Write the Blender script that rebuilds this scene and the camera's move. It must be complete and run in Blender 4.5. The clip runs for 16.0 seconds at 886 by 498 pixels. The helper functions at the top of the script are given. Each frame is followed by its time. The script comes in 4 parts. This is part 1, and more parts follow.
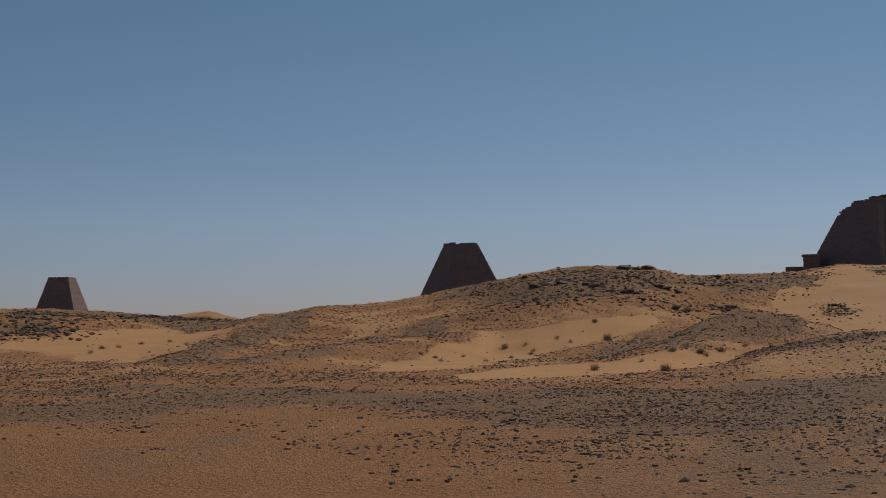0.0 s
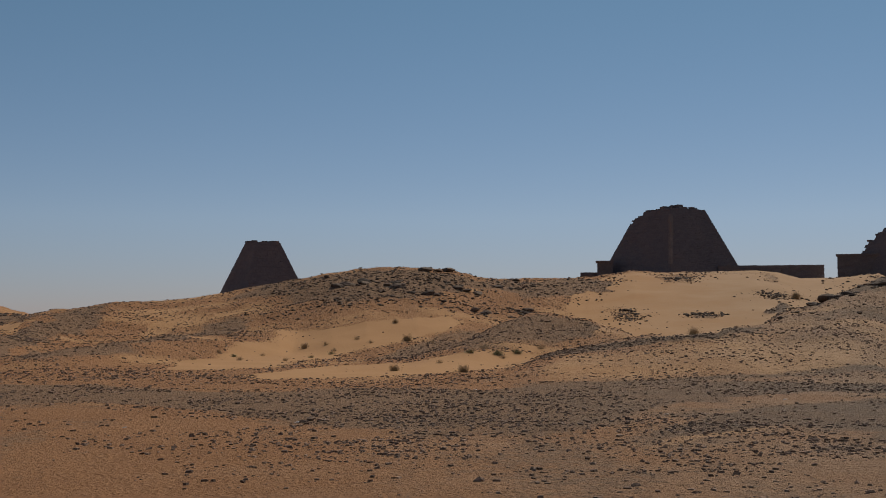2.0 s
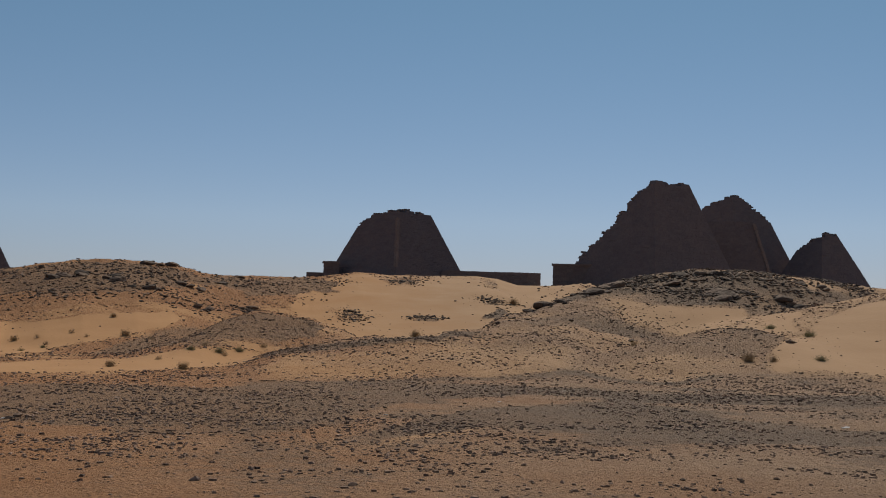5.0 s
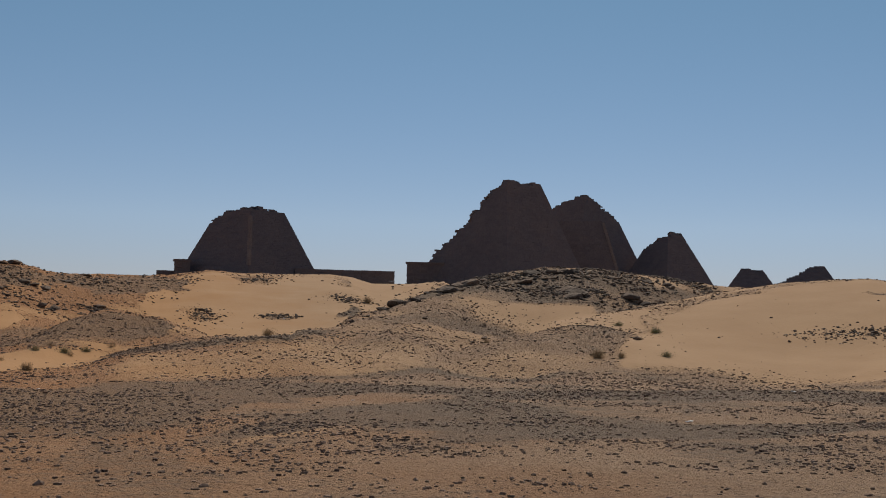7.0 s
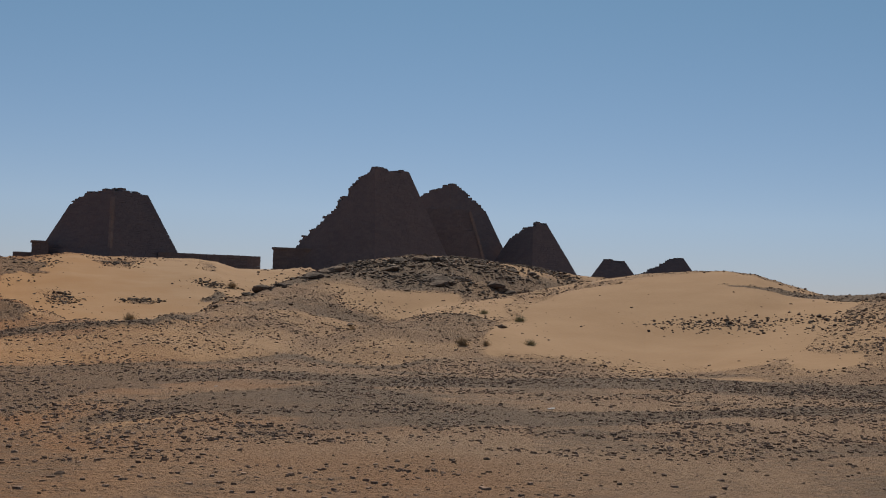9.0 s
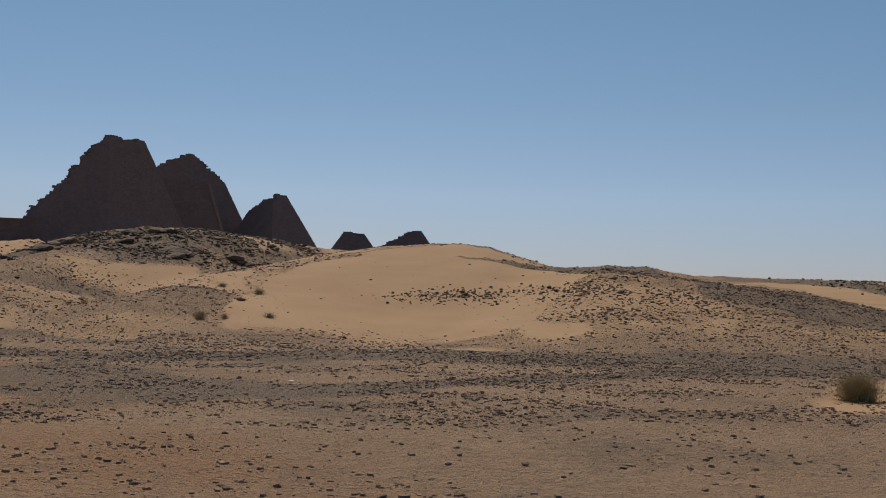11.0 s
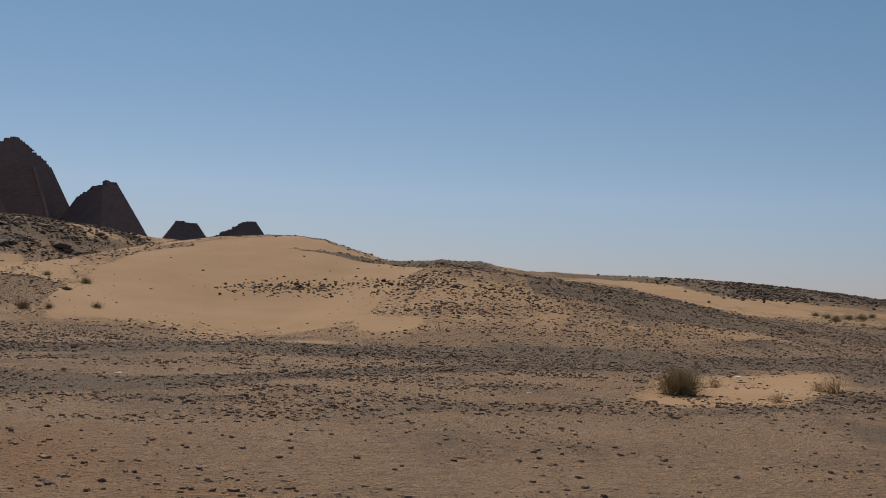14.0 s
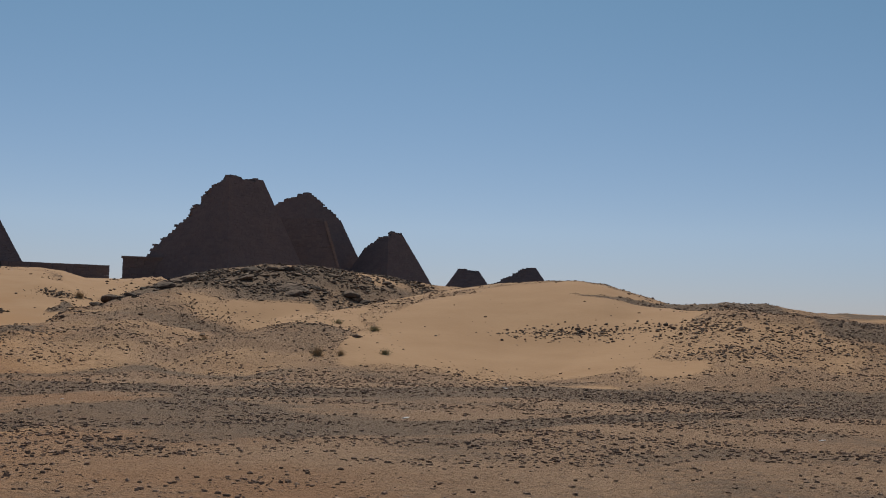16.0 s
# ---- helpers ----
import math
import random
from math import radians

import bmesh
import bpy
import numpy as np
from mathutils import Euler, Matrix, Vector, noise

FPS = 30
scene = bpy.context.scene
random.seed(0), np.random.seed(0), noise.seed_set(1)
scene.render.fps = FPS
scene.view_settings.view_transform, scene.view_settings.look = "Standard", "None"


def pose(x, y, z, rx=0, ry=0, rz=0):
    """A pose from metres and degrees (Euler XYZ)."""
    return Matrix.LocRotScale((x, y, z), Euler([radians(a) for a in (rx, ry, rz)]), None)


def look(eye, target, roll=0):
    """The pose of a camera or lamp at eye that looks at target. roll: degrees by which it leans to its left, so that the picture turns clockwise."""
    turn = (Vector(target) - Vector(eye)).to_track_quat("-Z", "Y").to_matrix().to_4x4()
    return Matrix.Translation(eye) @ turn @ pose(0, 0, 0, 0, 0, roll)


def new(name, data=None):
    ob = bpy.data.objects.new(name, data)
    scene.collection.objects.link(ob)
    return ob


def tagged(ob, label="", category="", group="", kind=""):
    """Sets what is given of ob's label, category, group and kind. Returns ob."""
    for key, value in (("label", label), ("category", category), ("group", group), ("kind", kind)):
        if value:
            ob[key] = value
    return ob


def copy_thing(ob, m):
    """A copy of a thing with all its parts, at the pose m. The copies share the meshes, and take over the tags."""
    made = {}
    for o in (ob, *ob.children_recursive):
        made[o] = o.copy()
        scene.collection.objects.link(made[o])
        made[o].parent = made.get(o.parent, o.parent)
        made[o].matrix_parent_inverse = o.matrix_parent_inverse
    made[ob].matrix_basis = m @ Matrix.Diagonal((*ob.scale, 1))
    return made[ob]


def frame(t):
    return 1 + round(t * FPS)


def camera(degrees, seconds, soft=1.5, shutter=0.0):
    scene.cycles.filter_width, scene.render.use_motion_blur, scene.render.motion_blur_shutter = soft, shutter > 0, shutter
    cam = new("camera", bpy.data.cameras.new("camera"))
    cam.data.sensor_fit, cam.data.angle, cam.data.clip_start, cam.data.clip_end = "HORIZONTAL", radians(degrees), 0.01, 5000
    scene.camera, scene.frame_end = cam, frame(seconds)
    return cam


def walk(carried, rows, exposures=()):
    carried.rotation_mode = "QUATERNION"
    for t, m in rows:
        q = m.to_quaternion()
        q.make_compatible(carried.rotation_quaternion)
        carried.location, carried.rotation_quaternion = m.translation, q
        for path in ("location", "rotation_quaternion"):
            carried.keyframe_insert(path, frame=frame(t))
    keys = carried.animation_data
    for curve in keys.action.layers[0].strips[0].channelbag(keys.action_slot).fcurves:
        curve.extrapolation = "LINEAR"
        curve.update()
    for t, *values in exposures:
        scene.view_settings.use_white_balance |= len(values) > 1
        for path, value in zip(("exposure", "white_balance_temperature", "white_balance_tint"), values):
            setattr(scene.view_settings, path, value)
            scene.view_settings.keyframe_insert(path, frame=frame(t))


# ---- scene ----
cam = camera(38.93, 16.0, soft=1.0)
EYE = 1.6
# seconds, and the turn of the camera about x, y and z in degrees: it pans where it stands
ROWS = [
    (0, 93.301, 0.998, 0.058),
    (0.5, 93.304, 0.467, -2.036),
    (1, 93.397, 0.631, -4.784),
    (1.5, 93.378, 0.33, -7.061),
    (2, 93.219, 0.059, -9.012),
    (2.5, 93.284, -0.253, -11.19),
    (3, 93.306, -0.119, -13.246),
    (3.5, 93.505, -0.794, -16.03),
    (4, 93.581, -0.7, -18.348),
    (4.5, 93.43, -1.22, -19.999),
    (7, 93.454, -1.353, -28.211),
    (7.5, 93.399, -1.503, -29.972),
    (8, 93.256, -1.384, -31.53),
    (10.5, 92.467, -2.251, -42.034),
    (11, 92.149, -1.671, -46.162),
    (11.5, 92.286, -1.951, -48.946),
    (12, 91.938, -1.937, -51.2),
    (12.5, 91.955, -2.253, -54.391),
    (13, 92.009, -2.191, -56.827),
    (13.5, 92.029, -2.306, -56.25),
    (14, 92.093, -2.42, -53.719),
    (14.5, 92.454, -2.329, -50.439),
    (15, 92.912, -2.162, -46.956),
    (15.5, 93.324, -1.876, -43.832),
    (16, 93.685, -1.779, -40.936),
]
EXPOSURE = [(0.0, -0.36), (2.0, -0.22), (3.5, -0.14), (7.0, -0.02), (11.0, 0.01), (16.0, 0.02)]
walk(cam, [(t, pose(0, 0, EYE, rx, ry, rz)) for t, rx, ry, rz in ROWS], EXPOSURE)

# ---- light ----
SUN_AZ, SUN_EL = 35.0, 46.0  # bearing from +y towards +x, height over the horizon
world = bpy.data.worlds.new("desert_sky")
scene.world = world
world.use_nodes = True
wn = world.node_tree
sky = wn.nodes.new("ShaderNodeTexSky")
sky.sky_type = "NISHITA"
sky.sun_disc = False
sky.sun_elevation = radians(SUN_EL)
sky.sun_rotation = radians(SUN_AZ)
sky.altitude = 2500
sky.air_density, sky.dust_density, sky.ozone_density = 1.0, 0.6, 1.6
bg = wn.nodes["Background"]
bg.inputs["Strength"].default_value = 0.064
# sky colour graded by height: a tint dulls the lowest few degrees to a blue grey
way = wn.nodes.new("ShaderNodeTexCoord")
parts = wn.nodes.new("ShaderNodeSeparateXYZ")
sky_grade = wn.nodes.new("ShaderNodeValToRGB")
tint = wn.nodes.new("ShaderNodeMix")
tint.data_type, tint.blend_type = "RGBA", "MULTIPLY"
tint.inputs[0].default_value = 1.0
wn.links.new(way.outputs["Generated"], parts.inputs["Vector"])
wn.links.new(parts.outputs["Z"], sky_grade.inputs["Fac"])
stops = ((0.0, (0.66, 0.59, 0.73)), (0.08, (0.93, 0.89, 0.93)), (0.28, (0.91, 1.075, 1.0)), (0.7, (1.0, 1.0, 1.0)))
for at_z, c in stops[1:3]:
    sky_grade.color_ramp.elements.new(at_z)
sky_grade.color_ramp.elements[3].position = stops[3][0]
for i in range(4):
    sky_grade.color_ramp.elements[i].color = (*stops[i][1], 1)
wn.links.new(sky.outputs["Color"], tint.inputs[6])
wn.links.new(sky_grade.outputs["Color"], tint.inputs[7])
wn.links.new(tint.outputs[2], bg.inputs["Color"])
sun = new("sun", bpy.data.lights.new("sun", "SUN"))
sun.data.energy, sun.data.angle, sun.data.color = 3.35, radians(0.5), (1.0, 0.92, 0.8)
s_az, s_el = radians(SUN_AZ), radians(SUN_EL)
TO_SUN = Vector((math.sin(s_az) * math.cos(s_el), math.cos(s_az) * math.cos(s_el), math.sin(s_el)))
sun.matrix_world = look(TO_SUN * 50, (0, 0, 0))


# ---- materials ----
class Nodes:
    """A small shorthand for building node materials."""

    def __init__(self, name, roughness=0.9):
        self.mat = bpy.data.materials.new(name)
        self.mat.use_nodes = True
        self.tree = self.mat.node_tree
        self.bsdf = self.tree.nodes["Principled BSDF"]
        self.bsdf.inputs["Roughness"].default_value = roughness
        self.bsdf.inputs["Specular IOR Level"].default_value = 0.12
        self.where = self.add("ShaderNodeNewGeometry").outputs["Position"]

    def add(self, kind):
        return self.tree.nodes.new(kind)

    def link(self, a, b):
        self.tree.links.new(a, b)

    def noise(self, scale, detail=4.0, rough=0.55, stretch=None):
        n = self.add("ShaderNodeTexNoise")
        n.inputs["Scale"].default_value, n.inputs["Detail"].default_value, n.inputs["Roughness"].default_value = scale, detail, rough
        src = self.where
        if stretch:
            m = self.add("ShaderNodeMapping")
            m.inputs["Scale"].default_value = stretch
            self.link(src, m.inputs["Vector"])
            src = m.outputs["Vector"]
        self.link(src, n.inputs["Vector"])
        return n.outputs["Fac"]

    def pebbles(self, scale):
        v = self.add("ShaderNodeTexVoronoi")
        v.inputs["Scale"].default_value = scale
        self.link(self.where, v.inputs["Vector"])
        return v.outputs["Distance"]

    def ramp(self, value, stops):
        r = self.add("ShaderNodeValToRGB")
        e = r.color_ramp.elements
        while len(e) < len(stops):
            e.new(0.5)
        for k, (at, c) in zip(e, stops):
            k.position = at
            k.color = (*c, 1) if len(c) == 3 else c
        self.link(value, r.inputs["Fac"])
        return r.outputs["Color"]

    def mix(self, fac, a, b, how="MIX"):
        m = self.add("ShaderNodeMix")
        m.data_type, m.blend_type = "RGBA", how
        for v, slot in ((fac, 0), (a, 6), (b, 7)):
            if isinstance(v, (int, float)):
                m.inputs[slot].default_value = v
            elif isinstance(v, tuple):
                m.inputs[slot].default_value = (*v, 1)
            else:
                self.link(v, m.inputs[slot])
        return m.outputs[2]

    def math(self, how, a, b):
        m = self.add("ShaderNodeMath")
        m.operation = how
        for k, v in enumerate((a, b)):
            if isinstance(v, (int, float)):
                m.inputs[k].default_value = v
            else:
                self.link(v, m.inputs[k])
        return m.outputs[0]

    def finish(self, color, height=None, strength=0.4, distance=0.02):
        self.link(color, self.bsdf.inputs["Base Color"])
        if height is not None:
            b = self.add("ShaderNodeBump")
            b.inputs["Strength"].default_value, b.inputs["Distance"].default_value = strength, distance
            self.link(height, b.inputs["Height"])
            self.link(b.outputs["Normal"], self.bsdf.inputs["Normal"])
        return self.mat


def grey(v):
    return (v, v, v)


def ground_material():
    n = Nodes("desert_ground", 0.95)
    cover = n.add("ShaderNodeVertexColor")
    cover.layer_name = "cover"
    split = n.add("ShaderNodeSeparateColor")
    n.link(cover.outputs["Color"], split.inputs["Color"])
    sand_f, dark_f, rock_f = split.outputs
    fine, mid, broad = n.noise(38, 5, 0.7), n.noise(5, 5, 0.65), n.noise(0.35, 4)
    sand = n.mix(n.ramp(broad, [(0.35, grey(0)), (0.68, grey(1))]), (0.43, 0.272, 0.15), (0.48, 0.312, 0.178))
    sand = n.mix(n.ramp(fine, [(0.3, grey(0)), (0.75, grey(0.3))]), sand, (0.36, 0.215, 0.11))
    brown = n.mix(n.ramp(broad, [(0.35, grey(0)), (0.66, grey(1))]), (0.37, 0.218, 0.122), (0.43, 0.262, 0.15))
    brown = n.mix(n.ramp(mid, [(0.42, grey(0)), (0.64, grey(0.5))]), brown, (0.3, 0.175, 0.1))
    brown = n.mix(n.ramp(fine, [(0.52, grey(0)), (0.7, grey(0.45))]), brown, (0.17, 0.1, 0.062))
    dark = n.mix(n.ramp(mid, [(0.38, grey(0)), (0.62, grey(1))]), (0.21, 0.146, 0.1), (0.29, 0.198, 0.132))
    dark = n.mix(n.ramp(fine, [(0.5, grey(0)), (0.68, grey(0.6))]), dark, (0.1, 0.07, 0.05))
    # the ground colours are tinted redder to the west and greyer to the east
    place = n.add("ShaderNodeSeparateXYZ")
    n.link(n.where, place.inputs["Vector"])
    east = n.ramp(n.math("ADD", n.math("MULTIPLY", n.math("SUBTRACT", place.outputs["X"], n.math("MULTIPLY", place.outputs["Y"], 0.35)), 0.06), n.math("MULTIPLY", broad, 0.7)), [(0.04, grey(0)), (0.68, grey(1))])
    sand = n.mix(1.0, sand, n.mix(east, (0.97, 0.83, 0.66), (0.92, 0.9, 0.88)), "MULTIPLY")
    brown = n.mix(1.0, brown, n.mix(east, (1.0, 0.83, 0.65), (0.9, 0.97, 1.04)), "MULTIPLY")
    dark = n.mix(1.0, dark, n.mix(east, (1.1, 0.94, 0.77), (0.85, 0.87, 0.88)), "MULTIPLY")
    pebble, pebble_big = n.pebbles(26), n.pebbles(9)
    small = n.ramp(pebble, [(0.17, grey(1)), (0.32, grey(0))])
    large = n.ramp(pebble_big, [(0.1, grey(1)), (0.2, grey(0))])
    brown = n.mix(n.math("MULTIPLY", small, 0.3), brown, (0.16, 0.098, 0.062))
    brown = n.mix(n.math("MULTIPLY", large, 0.25), brown, (0.13, 0.083, 0.054))
    dark = n.mix(n.math("MULTIPLY", small, 0.45), dark, (0.09, 0.063, 0.045))
    dark = n.mix(n.math("MULTIPLY", n.ramp(n.noise(60, 3, 0.6), [(0.55, grey(0)), (0.7, grey(1))]), 0.5), dark, (0.3, 0.2, 0.125))
    edge = n.math("MULTIPLY", n.math("SUBTRACT", mid, 0.5), 1.1)
    fs = n.ramp(n.math("ADD", sand_f, edge), [(0.34, grey(0)), (0.7, grey(1))])
    fd = n.ramp(n.math("ADD", dark_f, edge), [(0.36, grey(0)), (0.7, grey(1))])
    color = n.mix(fd, brown, dark)
    color = n.mix(fs, color, sand)
    clod = n.ramp(n.pebbles(13), [(0.1, grey(1)), (0.55, grey(0))])
    rough_h = n.math("ADD", n.math("MULTIPLY", fine, 0.6), n.math("ADD", n.math("ADD", n.math("MULTIPLY", mid, 0.8), n.math("MULTIPLY", clod, 0.5)), n.math("MULTIPLY", small, 0.45)))
    flat_h = n.math("MULTIPLY", n.noise(9, 3, 0.5, (1.0, 0.25, 1.0)), 0.18)
    height = n.mix(fs, rough_h, flat_h)
    return n.finish(color, height, 1.0, 0.06)


def stone_material(name, dark, light, rough=0.85):
    n = Nodes(name, rough)
    info = n.add("ShaderNodeObjectInfo").outputs["Random"]
    island = n.add("ShaderNodeNewGeometry").outputs["Random Per Island"]
    pick = n.math("FRACT", n.math("ADD", info, island), 0)
    c = n.mix(pick, dark, light)
    c = n.mix(n.ramp(n.noise(14, 4), [(0.4, grey(0)), (0.7, grey(0.6))]), c, tuple(v * 0.5 for v in dark))
    return n.finish(c, n.noise(30, 5, 0.7), 0.5, 0.02)


def masonry_material(name, dark, light, dust):
    n = Nodes(name, 0.92)
    island = n.add("ShaderNodeNewGeometry").outputs["Random Per Island"]
    c = n.mix(island, dark, light)
    c = n.mix(n.ramp(n.noise(0.5, 5), [(0.42, grey(0)), (0.7, grey(0.55))]), c, dust)
    c = n.mix(n.ramp(n.noise(6, 5, 0.7), [(0.45, grey(0)), (0.7, grey(0.5))]), c, tuple(v * 0.55 for v in dark))
    return n.finish(c, n.noise(9, 5, 0.7), 0.5, 0.04)


def twig_material(name, a, b):
    n = Nodes(name, 0.8)
    island = n.add("ShaderNodeNewGeometry").outputs["Random Per Island"]
    return n.finish(n.mix(island, a, b))


M_GROUND = ground_material()
M_GRAVEL = stone_material("dark_gravel", (0.145, 0.094, 0.066), (0.43, 0.282, 0.19))
M_BOULDER = stone_material("desert_varnished_rock", (0.075, 0.056, 0.044), (0.28, 0.188, 0.126))
M_RUBBLE = stone_material("brown_weathered_rubble", (0.13, 0.092, 0.068), (0.38, 0.262, 0.178))
M_PALE = stone_material("pale_rock", (0.3, 0.21, 0.14), (0.42, 0.31, 0.21))
M_WHITE = stone_material("bleached_scrap", (0.7, 0.68, 0.64), (0.82, 0.8, 0.76))
M_STONE = masonry_material("dark_sandstone_masonry", (0.18, 0.142, 0.131), (0.212, 0.165, 0.15), (0.24, 0.178, 0.155))
M_MOULD = masonry_material("weathered_edge_stone", (0.23, 0.18, 0.158), (0.29, 0.225, 0.196), (0.24, 0.183, 0.16))
M_DRY = twig_material("dry_twigs", (0.29, 0.2, 0.11), (0.45, 0.33, 0.19))
M_GREEN = twig_material("grey_green_twigs", (0.2, 0.195, 0.1), (0.34, 0.32, 0.18))
M_OLIVE = twig_material("olive_brown_twigs", (0.27, 0.2, 0.1), (0.44, 0.34, 0.18))
M_STRAW = twig_material("straw_grass", (0.36, 0.25, 0.13), (0.5, 0.36, 0.2))


# ---- shape of the land ----
def lattice(ix, iy, seed):
    h = (ix.astype(np.int64) * 374761393 + iy.astype(np.int64) * 668265263 + seed * 1442695041) & 0x7FFFFFFF
    h = ((h ^ (h >> 13)) * 1274126177) & 0x7FFFFFFF
    return ((h ^ (h >> 16)) & 0xFFFF) / 65535.0


def value_noise(x, y, seed):
    ix, iy = np.floor(x), np.floor(y)
    u, v = x - ix, y - iy
    u, v = u * u * (3 - 2 * u), v * v * (3 - 2 * v)
    a, b = lattice(ix, iy, seed), lattice(ix + 1, iy, seed)
    c, d = lattice(ix, iy + 1, seed), lattice(ix + 1, iy + 1, seed)
    return (a + (b - a) * u) * (1 - v) + (c + (d - c) * u) * v


def fbm(x, y, size, octaves=4, seed=1):
    """Noise between about -1 and 1, with features of that size in metres."""
    total, amp, norm = 0.0, 1.0, 0.0
    for k in range(octaves):
        total = total + amp * (2 * value_noise(x / size + 17.3 * k, y / size - 9.1 * k, seed + k) - 1)
        norm, amp, size = norm + amp, amp * 0.5, size * 0.5
    return total / norm * 1.6


def smooth(a, b, v):
    s = np.clip((v - a) / (b - a), 0, 1)
    return s * s * (3 - 2 * s)


# crest lines (bearing from the standpoint in degrees, distance, height), the width of the near slope, of the far slope,
# the share of the height kept behind, and the degrees over which the ends run out
RIDGES = []


def ridge(name, crest, near, far, kept, fade):
    RIDGES.append((name, crest, near, far, kept, fade))


ridge("west_hill", [(-28.51, 112, 3.28), (-23.95, 112, 3.35), (-19.49, 112, 3.24), (-18.1, 112, 3.3), (-15.98, 112, 2.95), (-12.84, 112, 2.47), (-10.61, 110, 2.14), (-9.11, 108, 1.99), (-6.83, 108, 1.67)], 62, 120, 0.75, 3)
ridge("far_dune", [(-13.57, 215, 1.9), (-12.1, 215, 3.41), (-10.48, 215, 3.98), (-9.11, 215, 2.47)], 60, 90, 0.5, 3)
ridge("long_hill", [(-13.82, 42, 0.25), (-11.61, 56, 0.61), (-10.12, 72, 1.21), (-8.86, 86, 1.9), (-7.34, 94, 2.35), (-5.81, 97, 2.89), (-3.75, 98, 3.03), (-2.21, 98, 3.25), (-0.66, 98, 3.69), (1.16, 97, 4.18), (2.71, 95, 4.64), (4, 93, 4.95), (5.55, 92, 5.23), (7.84, 92, 5.19), (9.36, 93, 5.05), (10.6, 95, 4.7), (13.08, 99, 4.76), (15.5, 104, 4.95)], 42, 200, 0.85, 3)
ridge("lower_spur", [(-8.87, 46, 0.35), (-5.83, 54, 0.58), (-2.23, 60, 0.86), (1.64, 66, 1.09), (2.92, 70, 1.19)], 12, 14, 0.2, 6)
ridge("sand_saddle", [(15.38, 112, 5.15), (16.42, 112, 5.49), (17.71, 113, 5.86), (19.51, 113, 5.65), (21.57, 114, 5.78), (23.1, 114, 5.86), (24.11, 114, 5.68), (25, 114, 5.13), (26.63, 116, 5.22), (28.12, 118, 5.52)], 62, 220, 0.95, 3)
ridge("dark_mound", [(7.27, 50, 0.1), (9.28, 53, 0.54), (11.3, 57, 1.33), (13.35, 60, 1.85), (15.41, 60, 1.72), (16.45, 57, 1.27)], 16, 12, 0.2, 3)
ridge("gravel_mound", [(10.32, 38, -0.11), (12.36, 41, 0.13), (14.4, 44, 0.46), (16.46, 46, 0.71), (19.03, 47, 0.98), (21.59, 48, 1.17), (23.62, 50, 1.31), (25.63, 50, 1.34)], 17, 14, 0.3, 6)
ridge("rocky_hill", [(24.49, 62, 1.92), (25.77, 66, 2.3), (27.05, 71, 3.16), (28.33, 75, 3.86), (30.38, 79, 4.69), (32.69, 82, 5.4), (34.99, 82, 5.38), (36.52, 84, 5.2), (38.29, 88, 5.04), (40.28, 94, 4.91), (42, 104, 5.04), (43.21, 112, 5.3)], 36, 200, 0.97, 3)
ridge("small_mound", [(31.98, 47, 1.14), (34.02, 50, 1.56), (35.54, 50, 1.66), (37.07, 48, 1.28)], 12, 10, 0.2, 6)
ridge("pale_dune", [(33.74, 62, 1.93), (37.3, 66, 2.69), (39.61, 68, 3.34), (41.98, 70, 3.93), (43.68, 72, 4.35), (45.4, 72, 4.52), (46.9, 72, 4.58), (48.16, 71, 4.36), (49.45, 70, 3.85), (50.99, 69, 3.35)], 36, 60, 0.6, 3)
ridge("stony_spur", [(51.26, 63, 3), (52.54, 62, 3.06), (53.57, 62, 3.25), (55.12, 62, 3.14), (57.2, 62, 2.87), (59.79, 62, 2.47), (62.37, 63, 2.05), (64.93, 65, 1.6), (67.46, 69, 1.23), (69.94, 76, 0.85), (73.55, 86, 0.54), (77.03, 98, 0.36), (81.44, 110, 0.15)], 32, 16, 0.3, 9)
ridge("far_ridge", [(54.62, 170, 4.32), (57.2, 170, 5.08), (59.78, 170, 5.06), (62.35, 170, 5.03), (64.9, 170, 4.93), (67.42, 170, 4.66), (69.9, 170, 4.1), (72.33, 170, 3.4), (74.7, 170, 2.78), (77.47, 175, 2.03), (81.43, 180, 1.43)], 85, 300, 0.9, 3)


